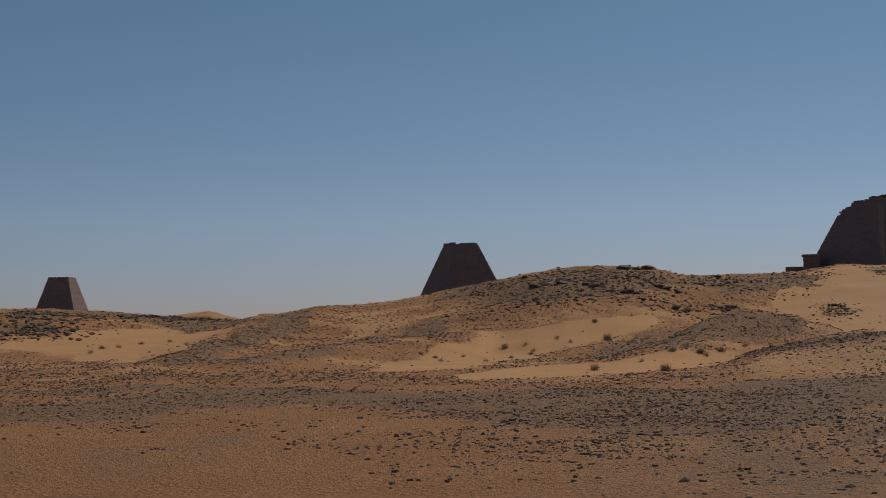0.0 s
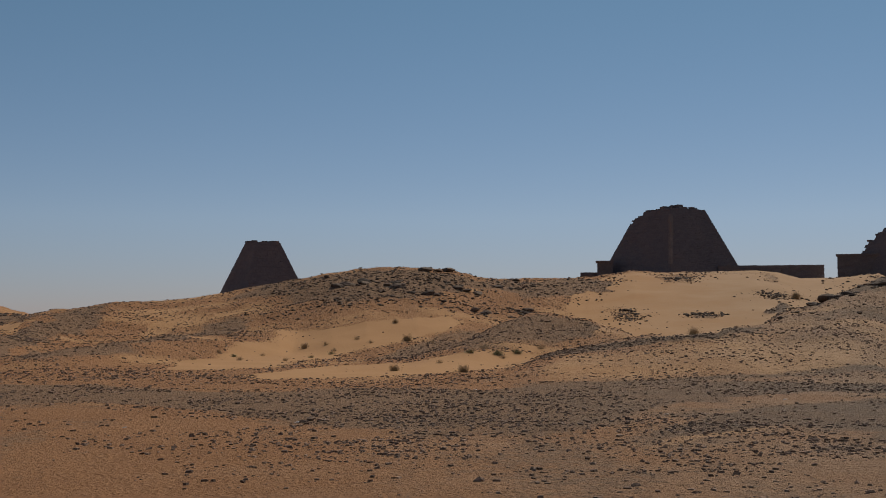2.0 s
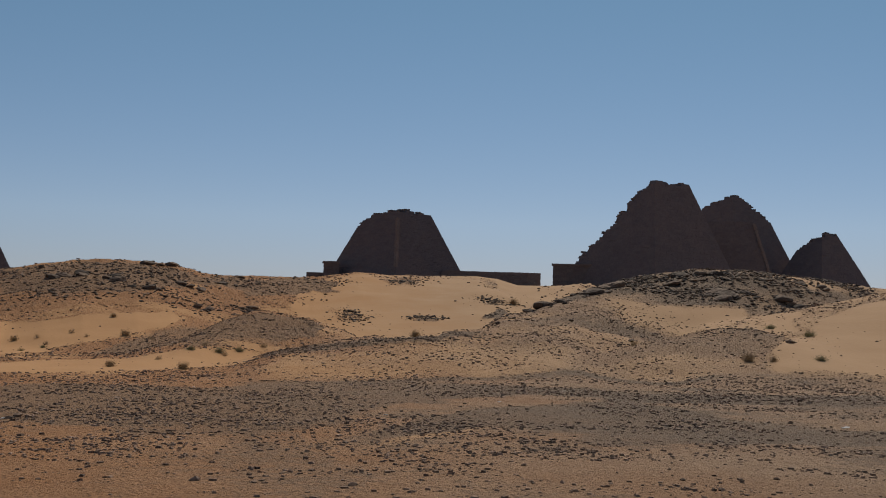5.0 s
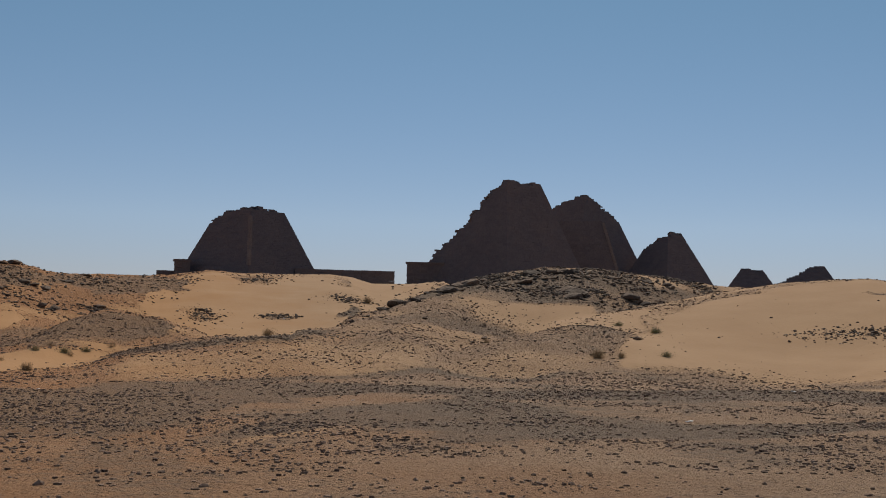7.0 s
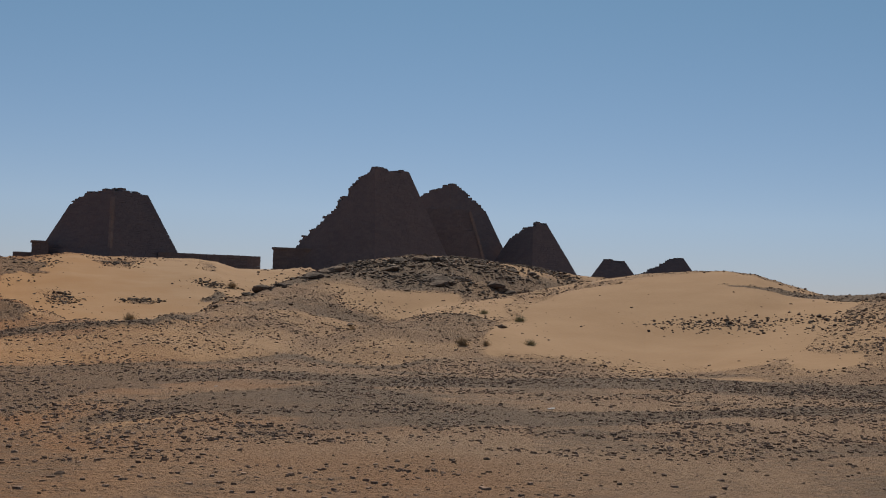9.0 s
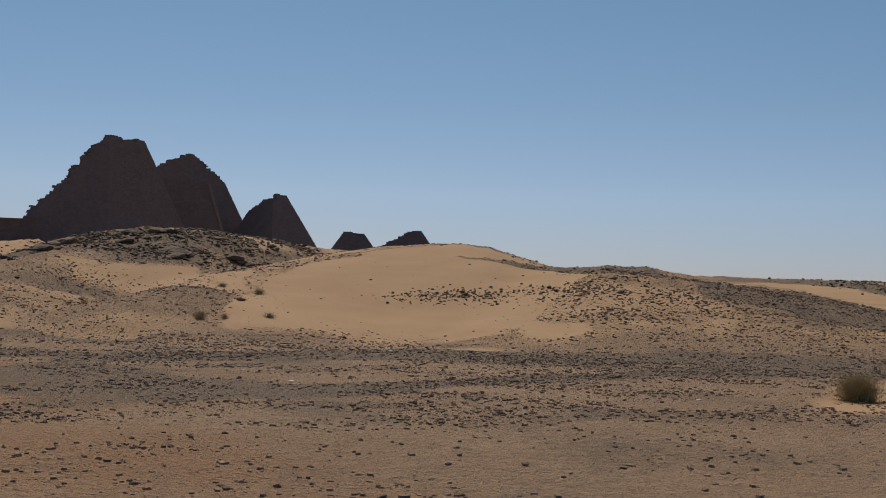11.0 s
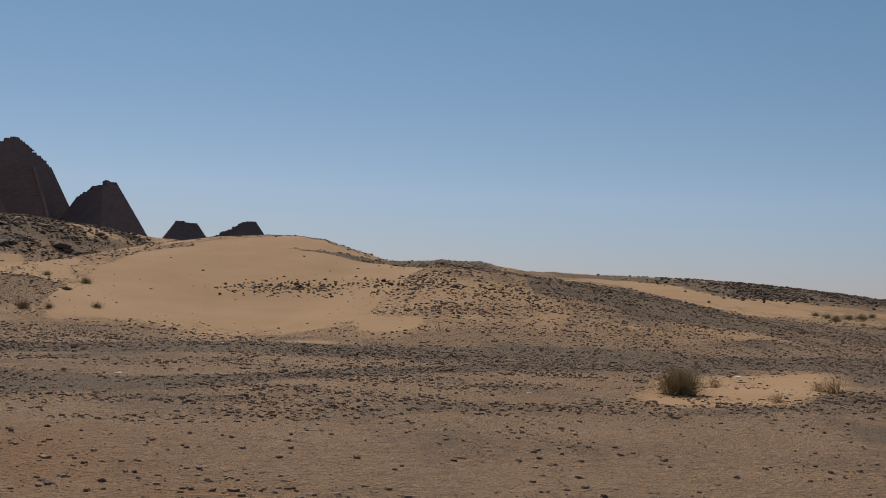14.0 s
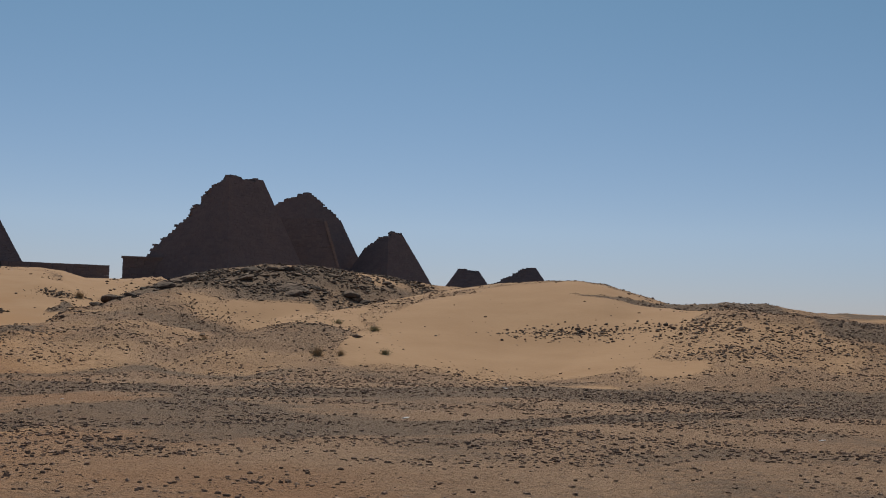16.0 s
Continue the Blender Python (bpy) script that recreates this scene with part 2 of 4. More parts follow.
def land(x, y):
    """Height of the ground."""
    x, y = np.asarray(x, float), np.asarray(y, float)
    r, az = np.hypot(x, y), np.degrees(np.arctan2(x, y))
    wobble = fbm(x, y, 11, 3, 71)
    k, heights = 9.0, [np.zeros(x.shape)]
    for name, pts, front, back, keep, fade in RIDGES:
        a = np.array(pts)
        bearing = az + 0.25 * wobble
        crest_r = np.interp(bearing, a[:, 0], a[:, 1]) + 0.8 * wobble
        crest_z = np.interp(bearing, a[:, 0], a[:, 2])
        d = r - crest_r
        near = np.minimum(front, 0.5 * crest_r)
        slope = np.where(d < 0, 1 - smooth(0, near, -d), keep + (1 - keep) * (1 - smooth(0, back, d)))
        ends = smooth(-fade, 0, az - a[0, 0]) * (1 - smooth(0, fade, az - a[-1, 0]))
        heights.append(crest_z * slope * ends * (1 - smooth(260, 700, r)))
    h = np.stack(heights)
    top = h.max(0)
    z = top + np.log(np.exp(k * (h - top)).sum(0)) / k - np.log(len(h)) / k * (1 - smooth(0.0, 0.5, top))
    hill = smooth(0.1, 1.2, z)
    sandy = smooth(0.35, 0.75, cover(x, y)[0])
    lumps = fbm(x, y, 7, 5, 3) * 0.16 + fbm(x, y, 1.6, 4, 8) * 0.1 + fbm(x, y, 0.6, 2, 9) * 0.03
    near = fbm(x, y, 6, 3, 12) * 0.02 + fbm(x, y, 0.7, 3, 21) * 0.012
    return z + lumps * hill * (1 - 0.93 * sandy) + near * (1 - hill)


# what covers the ground: strips of drift sand and of dark tone (stones, painted crest shade), as (bearing in degrees,
# near edge, far edge)
SAND, DARK = [], []


def drift(strength, strip):
    SAND.append((strength, np.array(strip)))


def stony(strength, strip):
    DARK.append((strength, np.array(strip)))


# the western basin
drift(1.0, [(-19.5, 71.2, 74.1), (-17.9, 67.3, 77.4), (-16.8, 66.0, 79.9), (-14.1, 51.6, 88.4), (-11.6, 55.9, 86.0), (-10.2, 62.7, 87.3), (-9.0, 75.4, 76.4)])
drift(0.6, [(-19.5, 58.1, 64.4), (-17.6, 50.7, 62.3), (-14.6, 41.7, 48.7), (-12.1, 38.3, 40.3)])
stony(0.8, [(-19.2, 85.9, 106.7), (-17.6, 83.4, 105.6), (-16.8, 91.0, 105.7), (-14.6, 103.0, 108.2), (-12.6, 87.3, 105.3), (-11.6, 81.4, 109.7), (-10.2, 87.3, 107.2), (-8.8, 77.5, 88.8)])
stony(0.85, [(-12.9, 41.9, 45.1), (-11.8, 42.4, 49.2), (-10.2, 47.4, 57.0), (-8.7, 57.8, 71.2), (-7.4, 67.4, 87.3), (-6.0, 77.8, 93.2)])
# thin dark strip along the edge line of the lower spur
stony(0.8, [(-10.0, 44.3, 46.4), (-8.1, 44.7, 56.3), (-6.7, 46.6, 51.0), (-4.3, 51.5, 68.8), (-2.5, 56.3, 71.9), (-0.1, 69.8, 75.7)])
# the long hill
drift(0.7, [(-7.1, 46.2, 47.7), (-5.2, 51.0, 66.1), (-3.4, 71.6, 76.9), (-1.4, 73.9, 78.2)])
drift(1.0, [(-3.3, 41.4, 46.4), (-0.5, 41.6, 54.3), (1.9, 45.0, 64.1), (4.2, 54.4, 65.4), (6.8, 58.8, 65.6), (8.8, 62.7, 68.5), (9.4, 66.0, 67.7)])
drift(0.95, [(0.3, 33.3, 36.9), (3.5, 34.3, 42.5), (6.4, 35.1, 45.2), (9.0, 37.7, 45.6), (10.8, 40.3, 46.9), (13.3, 43.2, 48.8)])
drift(0.9, [(7.5, 74.9, 77.2), (8.8, 79.4, 81.2), (9.7, 80.6, 82.0), (10.8, 80.1, 83.5), (11.4, 81.4, 82.6)])
stony(0.78, [(-0.0, 87.7, 140.3), (2.4, 76.5, 88.2), (5.2, 71.2, 87.2), (8.1, 72.5, 85.6), (10.0, 79.0, 85.7), (12.0, 82.3, 90.8), (13.9, 87.2, 94.9)])
stony(0.74, [(6.0, 49.7, 54.4), (8.0, 50.4, 58.8), (10.0, 46.8, 65.6), (12.9, 49.6, 56.9), (15.0, 51.6, 59.0), (16.3, 52.5, 55.0)])
# the near spur and the slope below it
# the crest's shade against the light is put in as a dark strip
stony(0.95, [(13.2, 40.9, 48.1), (16.3, 40.9, 43.6), (18.7, 41.9, 43.4), (21.3, 42.8, 44.2), (22.9, 45.2, 47.4)])
drift(0.62, [(13.3, 31.1, 40.9), (16.3, 32.6, 40.4), (19.3, 33.6, 41.7), (22.3, 35.7, 42.9), (25.2, 37.4, 42.8), (27.9, 39.8, 45.0)])
stony(0.36, [(23.7, 42.1, 45.9), (25.6, 41.7, 48.5), (27.5, 43.2, 48.8), (29.1, 48.7, 52.3)])
# the sand saddle and the stony islands in it
drift(1.0, [(14.7, 79.8, 82.0), (15.9, 54.6, 95.7), (17.5, 55.3, 104.3), (19.1, 42.6, 100.8), (21.7, 44.0, 107.6), (23.7, 60.6, 97.0), (25.3, 85.9, 137.4), (26.8, 97.7, 112.7), (28.1, 104.0, 112.0)])
stony(0.62, [(18.8, 94.3, 96.7), (19.6, 93.6, 104.7), (20.4, 93.6, 101.6), (21.1, 96.1, 97.8)])
stony(0.62, [(15.9, 81.4, 82.9), (16.7, 75.5, 82.3), (17.9, 73.6, 80.2), (18.4, 73.9, 79.4)])
stony(0.62, [(19.9, 76.8, 78.0), (20.7, 76.2, 79.5), (21.9, 76.2, 78.0)])
stony(0.62, [(22.7, 84.6, 86.4), (23.5, 84.5, 88.8), (24.4, 87.3, 89.5)])
stony(0.85, [(23.3, 77.1, 77.5), (24.1, 79.3, 84.5), (24.8, 60.6, 84.7)])
stony(0.85, [(12.8, 80.5, 91.7), (14.4, 86.0, 97.3), (15.9, 90.2, 100.1), (17.3, 88.8, 94.8)])
stony(0.8, [(12.9, 49.2, 56.9), (14.4, 50.6, 56.3), (15.7, 52.4, 56.7), (16.5, 52.2, 53.6)])
# the rocky hill
stony(0.66, [(25.2, 59.1, 61.3), (26.5, 60.2, 65.3), (27.7, 61.6, 101.9), (29.9, 64.9, 103.9), (32.7, 65.8, 78.9), (35.1, 65.3, 76.8), (37.2, 64.0, 76.0), (38.5, 75.0, 79.7), (40.6, 64.3, 87.8)])
drift(0.85, [(29.2, 59.4, 61.4), (30.6, 58.5, 62.5), (32.2, 58.3, 64.1), (33.8, 54.4, 64.8), (35.1, 57.7, 65.3), (35.9, 54.4, 57.7)])
drift(0.85, [(25.2, 86.8, 106.3), (26.5, 93.6, 125.0), (27.8, 103.1, 114.1), (28.4, 112.0, 120.0)])
drift(0.6, [(25.2, 44.3, 49.3), (26.8, 47.8, 52.3), (29.7, 45.2, 54.4), (30.9, 43.1, 55.9)])
stony(0.42, [(31.5, 42.9, 44.8), (32.7, 42.8, 46.9), (34.3, 43.5, 48.0), (35.6, 44.3, 48.5), (37.1, 46.0, 48.2)])
drift(0.6, [(37.5, 51.1, 70.8), (38.5, 52.0, 62.9), (39.5, 58.9, 63.8)])
# the pale dune with its tongue of rocks
drift(1.0, [(36.3, 40.7, 43.9), (37.4, 40.2, 49.3), (38.6, 40.1, 54.4), (40.3, 40.2, 62.2), (42.7, 40.0, 64.8), (45.5, 39.7, 66.0), (47.9, 38.1, 66.2), (49.4, 37.8, 64.2)])
drift(1.0, [(38.5, 39.9, 49.6), (40.2, 40.4, 56.1), (42.6, 39.2, 64.3), (45.4, 39.6, 66.9), (47.9, 38.4, 67.1), (50.1, 40.0, 63.5), (51.2, 47.0, 61.1), (52.4, 54.0, 59.0)])
drift(0.9, [(49.1, 38.3, 44.6), (50.9, 38.5, 42.8), (51.9, 39.0, 42.2), (53.3, 40.4, 42.1)])
stony(0.34, [(42.4, 47.3, 47.7), (45.1, 49.4, 52.8), (47.6, 48.5, 53.4), (49.0, 45.7, 53.2), (51.8, 43.2, 55.0), (53.8, 45.3, 58.5)])
stony(0.9, [(46.6, 60.6, 61.1), (49.0, 59.4, 60.7), (50.8, 59.8, 61.6), (52.7, 55.2, 60.2), (54.5, 54.3, 86.9), (56.2, 51.6, 82.5)])
drift(0.72, [(48.5, 42.0, 50.0), (50.2, 43.1, 49.7), (52.7, 41.8, 52.3), (56.3, 41.5, 51.8), (60.0, 40.5, 46.0)])
# the far ridge
drift(0.95, [(59.7, 140.8, 147.9), (61.8, 138.0, 151.4), (64.0, 125.4, 143.9), (66.2, 119.5, 131.2), (68.0, 111.8, 125.0), (70.3, 110.7, 117.6)])
drift(0.6, [(70.1, 104.0, 113.5), (72.5, 106.0, 115.1), (75.7, 109.2, 120.5)])
stony(1.0, [(58.1, 148.0, 163.0), (64.0, 143.9, 155.4), (66.5, 132.2, 157.7), (69.0, 133.7, 160.8), (72.5, 131.0, 209.6), (75.7, 138.7, 221.9)])
stony(0.66, [(57.3, 49.1, 59.9), (60.9, 47.4, 61.0), (64.2, 47.6, 66.0), (68.2, 52.3, 78.0), (71.7, 56.0, 86.0), (75.8, 57.3, 104.0)])
# the shrub's hollow
drift(0.7, [(61.7, 21.3, 22.4), (63.8, 20.0, 27.8), (65.6, 20.4, 29.6), (67.7, 21.2, 31.5), (69.8, 23.0, 33.5), (71.4, 26.1, 33.7), (72.0, 27.8, 29.7)])
# bands of gravel and thin streaks of sand along the plain
stony(0.9, [(-22.0, 22.4, 28.9), (-16.3, 22.8, 28.6), (-13.8, 22.2, 29.5), (-11.3, 24.2, 32.1), (-7.8, 25.8, 32.4), (-4.3, 23.9, 30.5), (-0.1, 20.3, 28.0), (3.9, 19.3, 28.0), (7.9, 16.4, 28.8), (11.8, 16.5, 29.5), (15.6, 17.9, 32.0), (19.3, 25.1, 33.0), (25.0, 29.1, 33.0), (31.0, 28.6, 31.4)])
drift(0.55, [(-7.8, 23.7, 24.9), (-5.2, 24.5, 25.8), (-2.5, 25.2, 26.6), (-0.1, 26.4, 27.3)])
drift(0.3, [(-12.6, 16.1, 19.6), (-10.6, 15.0, 20.8), (-8.2, 15.6, 19.0), (-7.0, 16.5, 18.4)])
stony(0.9, [(18.0, 16.0, 18.0), (21.0, 18.0, 21.0), (24.0, 20.0, 24.7), (27.1, 19.8, 26.6), (30.0, 19.8, 27.6), (32.6, 20.1, 25.2), (35.0, 19.0, 23.0)])
drift(0.55, [(18.1, 15.4, 16.8), (21.3, 17.4, 19.7), (24.4, 20.1, 22.9), (27.1, 22.9, 24.3)])
stony(0.95, [(28.0, 27.0, 30.0), (33.7, 27.5, 32.3), (37.4, 29.7, 33.0), (41.1, 30.2, 35.5), (45.5, 31.5, 36.5), (50.3, 31.4, 35.2), (56.4, 32.7, 36.5), (60.1, 32.4, 36.5)])
stony(0.95, [(28.0, 17.0, 19.9), (34.7, 18.6, 21.2), (41.2, 19.4, 22.9), (43.8, 20.8, 23.7), (48.3, 23.2, 25.6), (52.9, 25.4, 27.6), (56.4, 27.1, 31.9), (60.1, 28.4, 36.5), (63.7, 30.5, 37.6), (67.3, 33.1, 42.1), (70.9, 34.7, 45.0), (78.8, 32.7, 48.5)])
# far edge of the gravel plain: bearing and distance
PLAIN_EDGE = [(-19.5, 34.0), (-11.3, 33.5), (-5.0, 30.5), (-0.1, 27.5), (5.9, 27.8), (10.9, 28.7), (13.3, 30.0), (18.3, 33.1), (23.3, 36.1), (27.9, 39.4), (31.0, 37.5), (35.4, 39.7), (40.3, 40.6), (43.8, 39.8), (49.4, 37.5), (57.3, 37.0), (65.0, 41.4), (76.1, 71.7)]
# where the bare foreground ends and the stones begin
BARE_EDGE = [(-20.0, 17.0), (-2.6, 16.2), (13.3, 13.6), (23.2, 12.5), (37.1, 12.8), (45.7, 16.3), (54.8, 17.7), (65.6, 17.7), (74.3, 20.4)]


def strips(x, y, spots):
    total = np.zeros(x.shape)
    r, az = np.hypot(x, y), np.degrees(np.arctan2(x, y))
    frayed = fbm(x, y, 2.6, 5, 29)
    az = az + 0.6 * fbm(x, y, 5, 4, 31)
    for strength, a in spots:
        near, far = np.interp(az, a[:, 0], a[:, 1]), np.interp(az, a[:, 0], a[:, 2])
        fade = max(0.0, 6000 / a[:, 1].mean() ** 1.2 - 40)
        soft = 0.4 + 0.15 * (far - near)
        inside = np.minimum(r - near, far - r) + soft * (0.35 + 0.7 * frayed)
        ends = smooth(-0.5 - 0.02 * fade, 0.5 + 0.02 * fade, az - a[0, 0] + 0.4 * frayed) * (1 - smooth(-0.5 - 0.02 * fade, 0.5 + 0.02 * fade, az - a[-1, 0] + 0.4 * frayed))
        total = np.maximum(total, strength * smooth(-1.0, 1.2, inside / soft) * ends)
    return total


def cover(x, y):
    """Shares of drift sand and of dark tone (gravel, painted crest shade) at a place."""
    sand, dark = strips(x, y, SAND), strips(x, y, DARK)
    r, az = np.hypot(x, y), np.degrees(np.arctan2(x, y))
    ripple = fbm(x, y, 4, 4, 41)
    edge = np.array(PLAIN_EDGE)
    plain = 1 - smooth(-0.3, 0.5, r - np.interp(az, edge[:, 0], edge[:, 1]) + 0.4 * ripple)
    tracks = fbm(az * 0.9, r * 1.5, 3.0, 4, 43)
    sand = sand * (1 - 0.9 * smooth(0.45, 0.8, dark))
    slopes = (1 - plain) * (1 - smooth(0.25, 0.6, sand))
    streak = fbm(x * 0.55 + y * 0.2, y * 0.9 - x * 0.15, 2.6, 4, 53)
    sand = np.maximum(sand, slopes * (1 - 0.8 * dark) * (0.45 + 0.55 * smooth(32, 52, r)) * np.clip(0.44 + 0.22 * smooth(20, 27, az) + 0.45 * streak + 0.3 * fbm(x, y, 16, 3, 57), 0, 0.78))
    dark = np.maximum(dark, slopes * np.clip(0.03 - 0.4 * streak + 0.3 * fbm(x, y, 13, 3, 59), 0, 0.6))
    rim = plain * (1 - smooth(0, 4.5, np.interp(az, edge[:, 0], edge[:, 1]) - r)) * (1 - smooth(32, 38, az))
    dark = np.maximum(dark, 0.85 * rim)
    dark = np.maximum(dark, plain * np.clip(0.3 + (0.12 + 0.25 * smooth(13, 20, r)) * tracks + 0.12 * smooth(13, 20, r), 0, 0.65))
    sand = np.clip(sand + 0.22 * ripple * (1 - np.abs(2 * sand - 1)) + plain * 0.3 * np.maximum(tracks * -0.8, 0) * smooth(13, 20, r), 0, 1)
    dark = np.clip(dark + 0.3 * fbm(x, y, 4, 4, 47) * (1 - np.abs(2 * dark - 1)), 0, 1)
    return sand, dark


def height_at(x, y):
    return float(land(np.array([x]), np.array([y]))[0])


def mesh_from(name, verts, faces, material, smooth_faces=False):
    me = bpy.data.meshes.new(name)
    nv, nf, k = len(verts), len(faces), faces.shape[1]
    me.vertices.add(nv)
    me.vertices.foreach_set("co", np.ascontiguousarray(verts, np.float32).ravel())
    me.loops.add(nf * k)
    me.loops.foreach_set("vertex_index", np.ascontiguousarray(faces, np.int32).ravel())
    me.polygons.add(nf)
    me.polygons.foreach_set("loop_start", np.arange(0, nf * k, k, dtype=np.int32))
    me.polygons.foreach_set("use_smooth", np.full(nf, smooth_faces, bool))
    me.materials.append(material)
    me.update(calc_edges=True)
    me.validate()
    return me


def build_ground():
    view = np.radians(np.arange(-24, 80.01, 0.1))
    rest = np.radians(np.arange(84, 336, 4.0))
    az = np.concatenate([view, rest])
    radii = np.concatenate([np.linspace(0.6, 8, 14)[:-1], np.geomspace(8, 230, 410), np.geomspace(240, 4500, 40)])
    a, r = np.meshgrid(az, radii)
    x, y = (r * np.sin(a)).ravel(), (r * np.cos(a)).ravel()
    z = land(x, y)
    n, m = len(az), len(radii)
    i, j = np.meshgrid(np.arange(m - 1), np.arange(n), indexing="ij")
    j2 = (j + 1) % n
    faces = np.stack([i * n + j, i * n + j2, (i + 1) * n + j2, (i + 1) * n + j], -1).reshape(-1, 4)
    centre = len(x)
    verts = np.stack([np.append(x, 0), np.append(y, 0), np.append(z, z[:n].mean())], 1)
    js = np.arange(0, n - n % 2, 2)
    lid = np.stack([np.full(len(js), centre), (js + 2) % n, js + 1, js], 1)
    me = mesh_from("ground", verts, np.concatenate([faces, lid]), M_GROUND, True)
    sand, dark = cover(verts[:, 0], verts[:, 1])
    attr = me.color_attributes.new("cover", "FLOAT_COLOR", "POINT")
    attr.data.foreach_set("color", np.stack([sand, dark, sand * 0, sand * 0 + 1], 1).astype(np.float32).ravel())
    ob = new("ground", me)
    return tagged(ob, "stony brown desert ground with drifts of pale orange sand", "desert ground", kind="structure")


ground = build_ground()


# ---- helpers for things ----
def part(name, me, parent, label=""):
    ob = new(name, me)
    ob.parent = parent
    return tagged(ob, label)


def base(name, x, y, z, turn=0.0):
    ob = new(name)
    ob.matrix_basis = pose(x, y, z, 0, 0, turn)
    return ob


CUBE = np.array([(-1, -1, -1), (1, -1, -1), (1, 1, -1), (-1, 1, -1), (-1, -1, 1), (1, -1, 1), (1, 1, 1), (-1, 1, 1)], float) * 0.5
CUBE_FACES = np.array([(0, 3, 2, 1), (4, 5, 6, 7), (0, 1, 5, 4), (1, 2, 6, 5), (2, 3, 7, 6), (3, 0, 4, 7)])


def boxes(name, centres, sizes, material, rng, wear=0.03, spin=0.0):
    """Many worn blocks in one mesh: each corner is knocked off its place a little."""
    centres, sizes = np.asarray(centres, float), np.asarray(sizes, float)
    n = len(centres)
    v = CUBE[None] * sizes[:, None] + rng.uniform(-wear, wear, (n, 8, 3))
    if spin:
        a = rng.normal(0, spin, n)
        c, s = np.cos(a)[:, None], np.sin(a)[:, None]
        v = np.stack([v[..., 0] * c - v[..., 1] * s, v[..., 0] * s + v[..., 1] * c, v[..., 2]], -1)
    v = (v + centres[:, None]).reshape(-1, 3)
    f = (CUBE_FACES[None] + 8 * np.arange(n)[:, None, None]).reshape(-1, 4)
    return mesh_from(name, v, f, material)


def masonry(name, side, batter, height, keep, rng, course=0.33, length=0.62):
    """The outer blocks of a solid pyramid of stone courses; keep(x, y, z) tells where stone still stands."""
    centres, sizes = [], []
    z = 0.0
    while z < height:
        w = side / 2 - batter * (z + course / 2)
        if w < length:
            break
        n = max(2, int(round(2 * w / length)))
        cell = 2 * w / n
        g = -w + cell * (np.arange(n) + 0.5)
        if int(round(z / course)) % 2:
            g = np.concatenate([[-w + cell * 0.25], g[:-1] + cell * 0.5, [w - cell * 0.25]])
        x, y = [q.ravel() for q in np.meshgrid(g, g)]
        zc = z + course / 2

        def solid(px, py, pz):
            half = side / 2 - batter * pz
            return (np.abs(px) < half) & (np.abs(py) < half) & (pz < height) & keep(px, py, pz)

        here = solid(x, y, zc)
        hidden = np.ones(len(x), bool)
        for ox, oy, oz in ((cell, 0, 0), (-cell, 0, 0), (0, cell, 0), (0, -cell, 0), (0, 0, course)):
            hidden &= solid(x + ox, y + oy, zc + oz)
        pick = here & ~hidden
        for a, b in zip(x[pick], y[pick]):
            centres.append((a, b, zc))
            lx = cell if abs(a) < w - cell * 0.4 else 2 * (w - abs(a))
            ly = cell if abs(b) < w - cell * 0.4 else 2 * (w - abs(b))
            sizes.append((lx - 0.006, ly - 0.006, course - 0.004))
        z += course
    me = boxes(name, centres, sizes, M_STONE, rng, 0.016)
    # the faces follow the batter, so that the casing lies flush
    co = np.empty(len(me.vertices) * 3, np.float32)
    me.vertices.foreach_get("co", co)
    co = co.reshape(-1, 8, 3)
    mid = co[:, :, 2].mean(1, keepdims=True)
    co[:, :, :2] *= ((side / 2 - batter * co[:, :, 2]) / (side / 2 - batter * mid))[..., None]
    me.vertices.foreach_set("co", co.ravel())
    me.update()
    return me


def rubble_top(thing, spots, rng):
    for px, py, pz in spots:
        me = boxes("loose_block", [(0, 0, 0)], [(rng.uniform(0.4, 0.8), rng.uniform(0.4, 0.7), rng.uniform(0.16, 0.3))], M_STONE, rng, 0.05, 0.5)
        ob = part("loose_block", me, thing)
        ob.location = (px, py, pz + 0.08)


PYRAMIDS = "ancient pyramids along the ridge"


